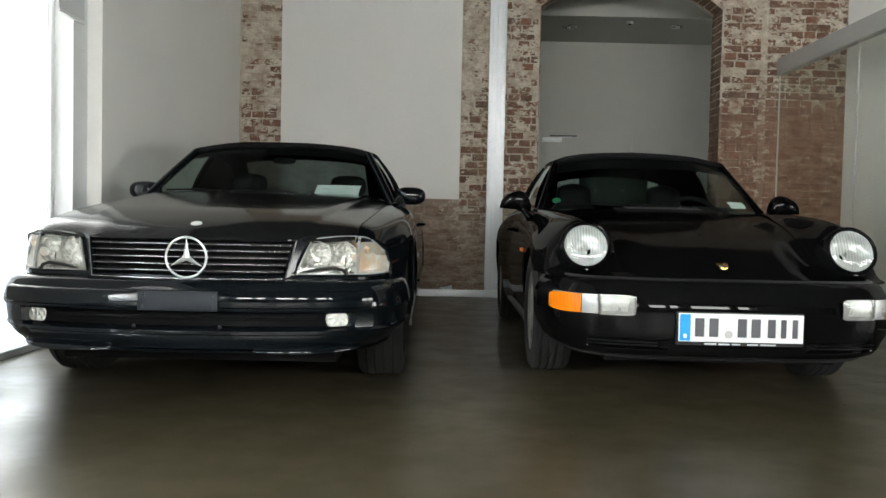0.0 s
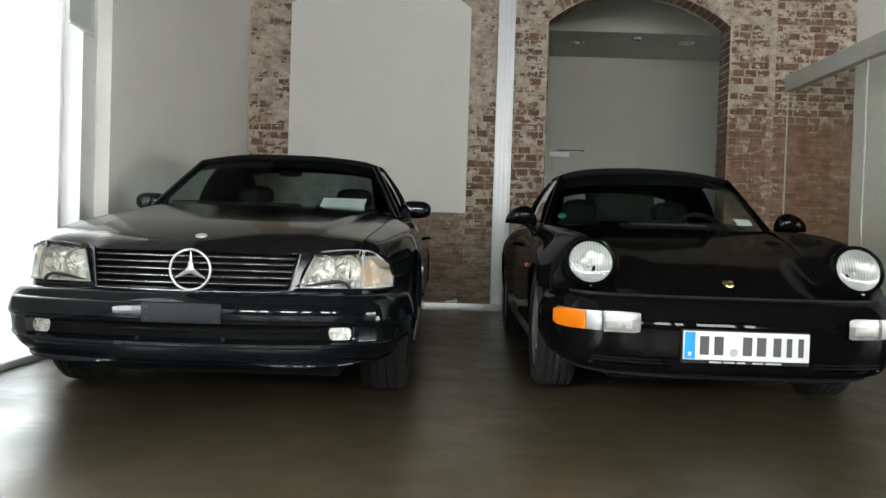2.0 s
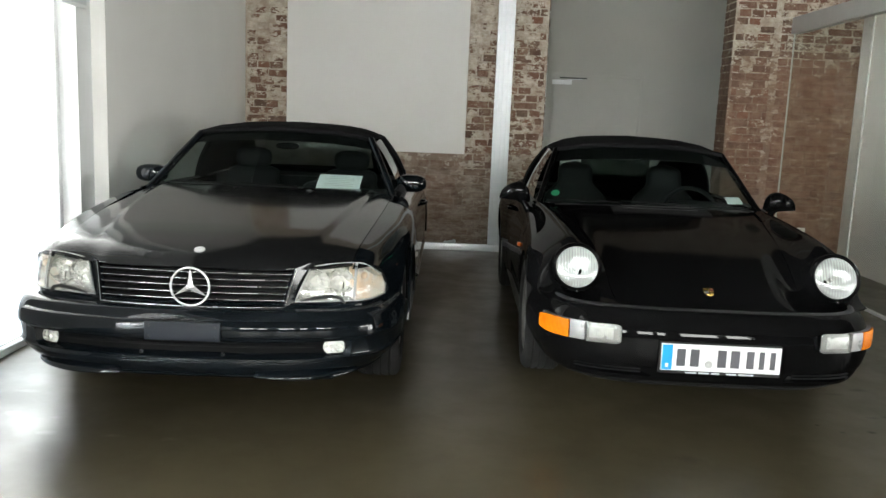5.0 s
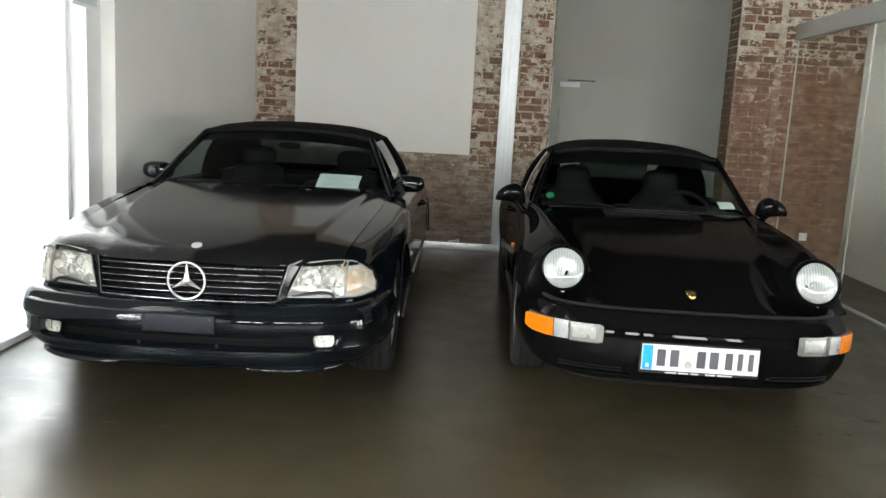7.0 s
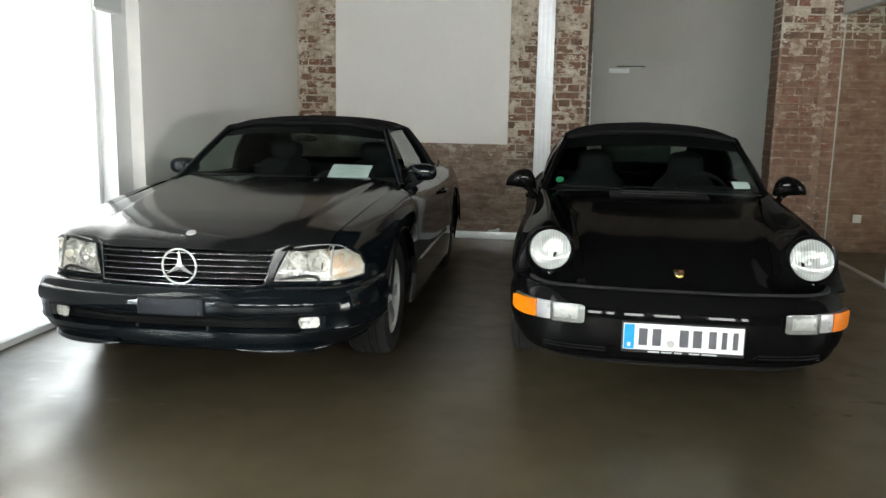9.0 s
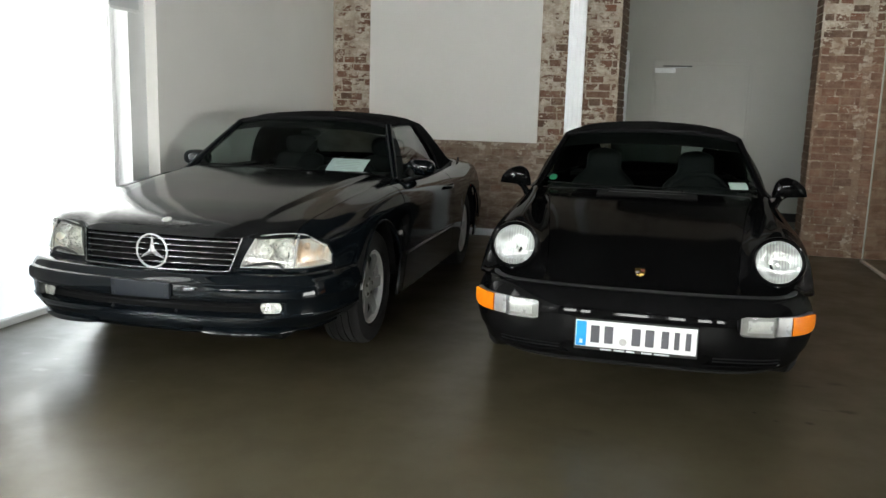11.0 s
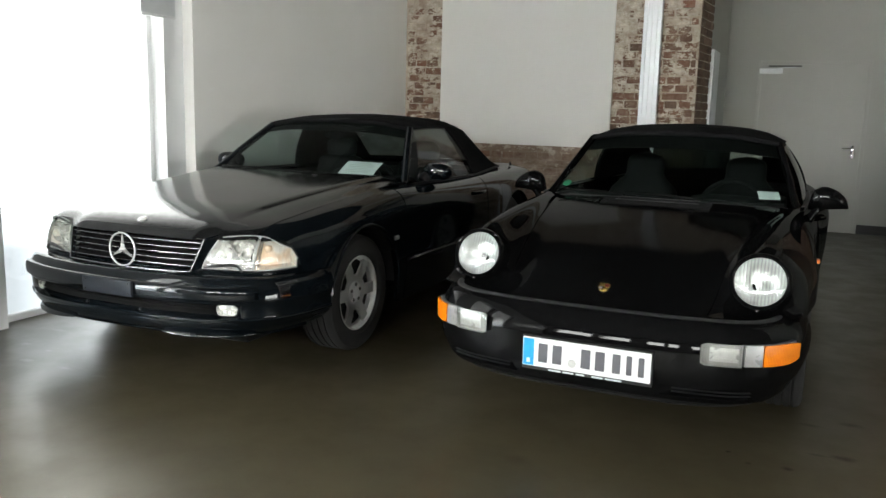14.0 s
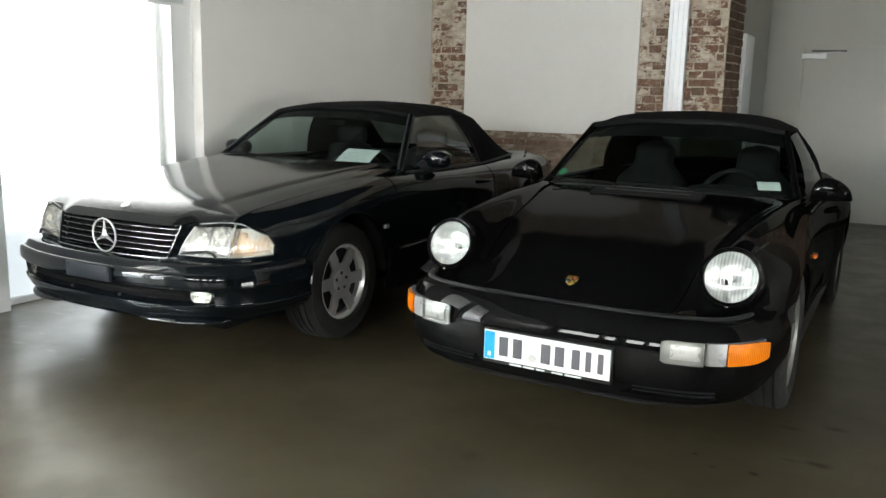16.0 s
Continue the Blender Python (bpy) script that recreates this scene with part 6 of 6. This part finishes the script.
    box_part("parcel_shelf", (-0.62, 0.62, 3.10, 3.50, 0.83, 0.86), NEAR_BLACK, car)
    box_part("cabin_floor", (-0.62, 0.62, 1.45, 3.3, 0.26, 0.32), NEAR_BLACK, car)
    box_part("rear_bench", (-0.58, 0.58, 2.85, 3.15, 0.3, 0.80), LEATHER, car, "", 0.04)
    box_part("firewall", (-0.66, 0.66, 1.40, 1.44, 0.25, 0.82), NEAR_BLACK, car)
    box_part("tank_bay", (-0.46, 0.46, 0.22, 0.62, 0.22, 0.52), NEAR_BLACK, car)
    box_part("floor_pan", (-0.52, 0.52, 0.25, 4.0, 0.17, 0.22), NEAR_BLACK, car)
    arch_liner(car, AX, HUB, 0.348, 0.52, 0.79)
    arch_liner(car, AX + 2.272, HUB, 0.348, 0.52, 0.80)
    for x, y, w in ((0.703, AX, 0.205), (-0.703, AX, 0.205), (0.715, AX + 2.272, 0.235), (-0.715, AX + 2.272, 0.235)):
        make_wheel(car, "wheel", x, y, HUB, 0.312, w, 0.214, 5, (0.24, 0.92, 0.34, 0.55), DULL_ALLOY)
    return car


def make_amber():
    n = Nodes("orange_lamp_lens").set(Roughness=0.25, Coat_Weight=0.15, Specular_IOR_Level=0.3)
    w = n.node("ShaderNodeTexWave", wave_type="BANDS", bands_direction="X")
    w.inputs["Scale"].default_value = 60
    n.link(n.coords(), w.inputs["Vector"])
    n.colour(n.mix(w.outputs["Fac"], (0.62, 0.12, 0.002), (0.80, 0.24, 0.006)))
    n.bump(w.outputs["Fac"], 0.3, 0.002)
    return n.m


def box_bm(x0, x1, y0, y1, z0, z1, bevel=0.0):
    bm = bmesh.new()
    box(bm, x0, x1, y0, y1, z0, z1, bevel)
    return bm


BLACK_CAR = black_sports_car()

# ---- fittings of the room ----
# White skirting duct and the cable column on the brick wall.
bm = bmesh.new()
box(bm, LEFT_X, ARCH[0] - 0.03, WALL_Y - 0.055, WALL_Y - 0.014, 0.0, 0.072, 0.006)
tagged(part("baseboard", bm, ALU, smooth=40), "pale metal skirting duct along the brick wall", "skirting", kind="structure")
duct = empty("cable_column", pose(0.515, WALL_Y - 0.013, 0.0), "tall white aluminium cable column with long grooves", "cable duct")
box_part("back_profile", (-0.085, 0.085, -0.05, 0.0, 0.074, CEIL_Z - 0.01), ALU, duct)
for x0, x1, d in ((-0.085, -0.050, 0.064), (-0.044, -0.004, 0.058), (0.002, 0.044, 0.058), (0.050, 0.085, 0.064)):
    box_part("cover_strip", (x0, x1, -d, -0.0505, 0.076, CEIL_Z - 0.012), COLUMN_ALU, duct, "", 0.003)
for x, w, h in ((0.02, 0.03, 0.012), (0.075, 0.045, 0.016), (0.10, 0.02, 0.022)):
    bm = blob(bmesh.new(), (0, 0, 0), (w, 0.018, h), 12, 2.4)
    ob = part("paper_scrap", bm, PAPER, smooth=50)
    ob.matrix_world = pose(x - 0.02, WALL_Y - 0.036, 0.072 + h)
    tagged(ob, "small crumpled white scrap lying on the skirting duct", "paper", "paper scraps")

# Glass partition along the east side with its steel beam.
GX = 3.34
part_glass = empty("glass_partition", pose(GX, 0, 0), "frameless clear glass partition with grey steel top beam", "partition")
box_part("top_beam", (-0.03, 0.05, 3.6, 8.29, 2.312, 2.470), GREY_STEEL, part_glass, "grey painted steel beam", 0.006)
box_part("floor_channel", (-0.02, 0.02, 3.6, 8.27, 0.0, 0.018), ALU, part_glass, "thin metal floor channel", 0.002)
ys = [8.27, 6.70, 5.13, 3.62]
for a, b in zip(ys, ys[1:]):
    pane = box_part("pane", (-0.005, 0.005, b + 0.004, a - 0.004, 0.014, 2.316), CLEAR_PANE, part_glass)
    pane.visible_shadow = False
for y in ys[1:-1]:
    box_part("joint_seal", (-0.006, 0.006, y - 0.0035, y + 0.0035, 0.02, 2.306), plain("clear_silicone", (0.5, 0.52, 0.5), 0.25), part_glass)
box_part("edge_strip", (-0.007, 0.007, 8.268, 8.274, 0.014, 2.316), plain("green_glass_edge", (0.42, 0.44, 0.40), 0.3), part_glass)

# Socket on the brickwork behind the glass.
sock = empty("wall_socket", pose(3.678, WALL_Y - 0.012, 0.345), "small white wall socket on the brickwork", "socket")
box_part("frame", (-0.04, 0.04, -0.012, 0.0, -0.04, 0.04), WHITE_PAINT, sock, "", 0.004)
part("insert", lathe([(-0.004, 0.001), (-0.004, 0.018), (-0.0135, 0.022), (-0.0135, 0.026)], 20, "y"), PAPER, sock)

# Roller blind in the first street window.
blind = empty("roller_blind", pose(STREET_X + 0.018, 4.82, 1.917), "pale grey roller blind hanging from the window head", "blind")
box_part("cloth", (-0.003, 0.003, -0.165, 0.16, 0.02, 1.30), plain("blind_cloth", (0.62, 0.64, 0.64), 0.8, var=0.04), blind)
box_part("bottom_bar", (-0.010, 0.010, -0.165, 0.16, 0.0, 0.02), WHITE_PAINT, blind, "", 0.003)
part("tube", lathe([(-0.165, 0.001), (-0.165, 0.012), (0.16, 0.012), (0.16, 0.001)], 20, "y", centre=(0, 0, 1.33)), WHITE_PAINT, blind, smooth=40)

# Passage: door with closer, skirting, lights in the dropped ceiling, white panel on the side wall.
door = empty("door_1", pose(1.92, DOOR_Y, 0.0), "flush pale grey steel door with a lever handle, closed", "door")
door["kind"] = "structure"
# Darkened to match the dimmed passage walls.
DOOR_PAINT = plain("pale_grey_door_paint", (0.455, 0.45, 0.41), 0.5, var=0.04, scale=6)
box_part("leaf", (-0.575, 0.575, -0.014, -0.002, 0.008, 1.98), DOOR_PAINT, door, "", 0.004)
for d in ((-0.62, -0.58, -0.009, 0.0, 0.0, 2.025), (0.58, 0.62, -0.009, 0.0, 0.0, 2.025), (-0.58, 0.58, -0.009, 0.0, 1.985, 2.025)):
    box_part("frame", d, DOOR_PAINT, door, "", 0.003)
handle = box_part("door_handle", (0.478, 0.512, -0.026, -0.014, 0.89, 1.045), CHROME, door, "steel lever handle on a plate", 0.004)
bm = bmesh.new()
tube(bm, line_at([(0.495, -0.02, 1.01), (0.495, -0.06, 1.01), (0.48, -0.067, 1.01), (0.38, -0.067, 1.01)], 10), 0.009, 8)
part("lever", bm, CHROME, handle, smooth=60)
part("lock", lathe([(-0.034, 0.001), (-0.034, 0.016), (-0.02, 0.018)], 16, "y", centre=(0.495, 0, 0.925)), CHROME, handle)
closer = empty("door_closer", pose(1.615, DOOR_Y - 0.015, 1.90), "silver door closer with a sliding arm", "door closer")
box_part("body", (-0.30, -0.04, -0.055, 0.0, -0.03, 0.03), plain("closer_silver", (0.78, 0.79, 0.79), 0.35, 0.1), closer, "silver closer body", 0.006)
box_part("slide_rail", (-0.20, 0.165, -0.022, 0.012, 0.050, 0.068), plain("dark_rail_paint", (0.09, 0.09, 0.085), 0.45), closer, "dark slide rail", 0.003)
bm = bmesh.new()
tube(bm, [(-0.10, -0.03, 0.033), (0.10, -0.02, 0.048)], 0.009, 8, 0.5)
part("arm", bm, ALU, closer, smooth=60)
tagged(box_part("skirting", (2.545, 5.0, DOOR_Y - 0.02, DOOR_Y - 0.002, 0.0, 0.11), TRIM), "black skirting along the passage wall", "skirting", kind="structure")
panel = tagged(box_part("door_2", (0.975, 1.018, 9.05, 9.55, 0.0, 2.0), WHITE_PAINT, None, "", 0.004), "white door leaf folded back against the passage wall", "door", kind="structure")
for x, y in ((1.513, 10.33), (2.834, 10.20)):
    dl = empty("downlight", pose(x, y, 3.23), "round recessed downlight with a chrome ring", "downlight", "passage downlights")
    part("ring", ring(bmesh.new(), 0, 0, -0.002, 0.085, 0.012, "z"), CHROME, dl, smooth=60)
    part("cup", lathe([(-0.001, 0.075), (-0.006, 0.06), (-0.004, 0.03), (-0.004, 0.001)], 28, "z"), REFLECTOR, dl, smooth=50)
    part("bulb", blob(bmesh.new(), (0, 0, -0.012), (0.022, 0.022, 0.012)), PAPER, dl, smooth=60)
sd = empty("smoke_detector", pose(2.203, 10.03, 3.23), "small dark round smoke detector", "detector")
part("base", lathe([(0.0, 0.001), (0.0, 0.04), (-0.012, 0.04), (-0.022, 0.03), (-0.024, 0.001)], 24, "z"), PAPER, sd, smooth=40)
part("chamber", lathe([(-0.024, 0.02), (-0.034, 0.018), (-0.036, 0.001)], 20, "z"), TRIM, sd, smooth=40)

# Papers in the cars.
def paper_sheet(m, w, h, label, lines):
    bm = bmesh.new()
    rows = [[(x, y, 0.012 * math.sin(math.pi * (y / h)) * 0.4) for x in np.linspace(-w / 2, w / 2, 9)] for y in np.linspace(0, h, 6)]
    grid_bm(rows, bm)
    fold_edges(bm, (0, 0, -1), 0.0008)
    p = tagged(part("paper_sheet", bm, PAPER, smooth=60), label, "paper", "papers behind windshields")
    p.matrix_world = m
    for k in range(lines):
        y = h * (0.80 - 0.62 * k / max(1, lines - 1)) if lines > 1 else h * 0.5
        bw = w * (0.34 if k % 3 else 0.24)
        box_part("print_bar", (-bw, bw, y - h * 0.016, y + h * 0.016, 0.0052, 0.0062), plain("grey_print", (0.45, 0.47, 0.47), 0.7), p)
    return p


paper_sheet(BLUE_CAR.matrix_world @ pose(0.402, 1.662, 0.912, 30, 0, -4), 0.265, 0.15, "white printed sheet lying on the dashboard of the convertible", 6)
paper_sheet(BLACK_CAR.matrix_world @ pose(0.545, 1.63, 0.900, 40, 0, 22), 0.115, 0.06, "small white card behind the windshield of the sports car", 0)
bm = bmesh.new()
lathe([(0, 0.001), (0.0, 0.026), (0.001, 0.026), (0.0012, 0.001)], 24, "z", bm)
st = part("windshield_sticker", bm, plain("green_sticker", (0.01, 0.13, 0.06), 0.5), BLACK_CAR, "round green sticker inside the glass")
st.matrix_local = pose(-0.585, 1.615, 0.925, 40, 0, -14)

# ---- bricks, last ----
def brick_mesh(w, h=0.0665, d=0.024, mat=None, r=None):
    """A worn brick face with broken corners and slightly uneven edges."""
    bm = bmesh.new()
    cut = [r.uniform(0.002, min(0.008, w * 0.15)) for _ in range(8)]
    x, z = w / 2, h / 2
    out = [(-x + cut[0], -z), (x - cut[1], -z), (x, -z + cut[2]), (x, z - cut[3]), (x - cut[4], z), (-x + cut[5], z), (-x, z - cut[6]), (-x, -z + cut[7])]
    out = [(u + r.uniform(-0.004, 0.004), v + r.uniform(-0.003, 0.003)) for u, v in out]
    back = [bm.verts.new((u, d, v)) for u, v in out]
    mid = [bm.verts.new((u, 0.005, v)) for u, v in out]
    fr = [bm.verts.new((u * (1 - 0.008 / w), r.uniform(-0.0015, 0.0015), v * 0.88)) for u, v in out]
    bm.faces.new(fr)
    for i in range(8):
        j = (i + 1) % 8
        bm.faces.new((back[i], back[j], mid[j], mid[i]))
        bm.faces.new((mid[i], mid[j], fr[j], fr[i]))
    bmesh.ops.recalc_face_normals(bm, faces=bm.faces)
    me = bpy.data.meshes.new("brick")
    bm.to_mesh(me)
    bm.free()
    me.materials.append(mat)
    return me


rng = random.Random(7)
MESHES = {}
COURSE = 0.0775


def brick(parent, w, m, bare=False):
    key = (round(w, 2), bare, rng.randrange(4))
    if key not in MESHES:
        MESHES[key] = brick_mesh(max(0.03, key[0]), mat=BARE_BRICK if bare else BRICK, r=rng)
    ob = new("brick", MESHES[key])
    ob.parent = parent
    ob.matrix_world = m
    return ob


def brick_field(name, label, x0, x1, z0, z1, keep=lambda x, z: True):
    f = empty(name, pose((x0 + x1) / 2, WALL_Y, z0), label, "brickwork")
    f["kind"] = "structure"
    bpy.context.view_layer.update()
    row = 0
    z = z0 + COURSE / 2
    while z < z1 - COURSE * 0.4:
        unit = 0.252 if row % 3 == 0 else 0.128
        x = x0 - (rng.random() * 0.06 + (0.06 if row % 4 == 0 else 0.0))
        while x < x1 - 0.02:
            a, b = max(x, x0), min(x + unit - 0.009 - rng.random() * 0.008, x1)
            if b - a > 0.035 and keep((a + b) / 2, z) and rng.random() > 0.09:
                out = 0.0012 + rng.random() * (0.007 if name != "brick_dado" else 0.003)
                ob = brick(f, b - a, Matrix.Translation(((a + b) / 2, WALL_Y - out, z + rng.uniform(-0.003, 0.003))) @ Matrix.Rotation(radians(rng.uniform(-1.6, 1.6)), 4, "Y"))
            x += unit
        z += COURSE
        row += 1
    return f


brick_field("brick_pier_west", "narrow brick pier with flaking whitewash", -2.10, -1.695, 0.08, 3.30)
brick_field("brick_dado", "worn brick dado smeared with old render", -1.69, 0.15, 0.08, 0.995)
brick_field("brick_spandrel", "whitewashed brickwork above the bricked-up arch", -1.69, 0.15, 3.03, 3.42, lambda x, z: z - 0.04 > max(panel_z(x - 0.1), panel_z(x + 0.1)))
brick_field("brick_pier_middle", "old red brick pier with flaking whitewash", 0.155, 0.925, 0.08, 3.36)
brick_field("brick_pier_east", "old red brick pier, whitewashed above head height", 2.825, 3.205, 0.0, 3.36)
brick_field("brick_wall_far_east", "old brick wall seen through the glass", 3.275, RIGHT_X - 0.005, 0.0, 3.36)
tagged(box_part("trim_groove", (3.220, 3.252, WALL_Y - 0.006, WALL_Y - 0.001, 0.0, CEIL_Z), MORTAR), "dark brown chase in the brick wall", "groove", kind="structure")

# Arch ring and reveals; the west one is splayed.
bm = bmesh.new()
foot = [(ARCH[0] - 0.01, WALL_Y + 0.012), (ARCH[0] - 0.01, WALL_Y + T - 0.002), (ARCH[0] + 0.095 * T - 0.004, WALL_Y + T - 0.002)]
low_ring, top_ring = [[bm.verts.new((x, y, z)) for x, y in foot] for z in (0.0, ARCH[2])]
bm.faces.new(low_ring)
bm.faces.new(top_ring)
for i in range(3):
    bm.faces.new((low_ring[i], low_ring[(i + 1) % 3], top_ring[(i + 1) % 3], top_ring[i]))
bmesh.ops.recalc_face_normals(bm, faces=bm.faces)
tagged(part("wall_splay", bm, MORTAR), "mortar core of the splayed passage reveal", "wall", kind="structure")
ringw = empty("brick_arch", pose((ARCH[0] + ARCH[1]) / 2, WALL_Y, ARCH[2]), "segmental brick arch over the passage", "brickwork")
ringw["kind"] = "structure"
half = (ARCH[1] - ARCH[0]) / 2
rad = (half**2 + ARCH[3] ** 2) / (2 * ARCH[3])
cx, cz = (ARCH[0] + ARCH[1]) / 2, ARCH[2] + ARCH[3] - rad
amax = math.asin(half / rad)
count = 27
for k in range(count):
    a = -amax + 2 * amax * (k + 0.5) / count
    if rng.random() < 0.62:
        brick(ringw, 0.19 + 0.05 * rng.random(), Matrix.Translation((cx + (rad + 0.125) * math.sin(a), WALL_Y - 0.002, cz + (rad + 0.125) * math.cos(a))) @ Matrix.Rotation(a - math.pi / 2 + radians(rng.uniform(-2, 2)), 4, "Y"))
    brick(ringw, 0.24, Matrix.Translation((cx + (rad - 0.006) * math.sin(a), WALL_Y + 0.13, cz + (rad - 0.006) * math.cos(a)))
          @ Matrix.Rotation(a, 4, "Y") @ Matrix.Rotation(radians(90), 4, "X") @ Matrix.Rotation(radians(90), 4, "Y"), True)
for side, x, lab, deep, splay in ((1, ARCH[0], "west", T, 0.095), (-1, ARCH[1], "east", 0.32, 0.0)):
    rv = empty("brick_reveal_" + lab, pose(x, WALL_Y + deep / 2, 0), "rough brown brick reveal of the passage", "brickwork")
    rv["kind"] = "structure"
    z, row = COURSE / 2, 0
    while z < ARCH[2]:
        y = 0.0 if row % 2 else -0.06
        while y < deep - 0.03:
            a, b = max(0.006, y), min(y + 0.24, deep - 0.004)
            if b - a > 0.04:
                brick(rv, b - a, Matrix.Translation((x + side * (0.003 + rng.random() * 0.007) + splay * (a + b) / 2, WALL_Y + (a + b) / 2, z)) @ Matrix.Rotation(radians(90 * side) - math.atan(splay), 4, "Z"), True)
            y += 0.252
        z += COURSE
        row += 1
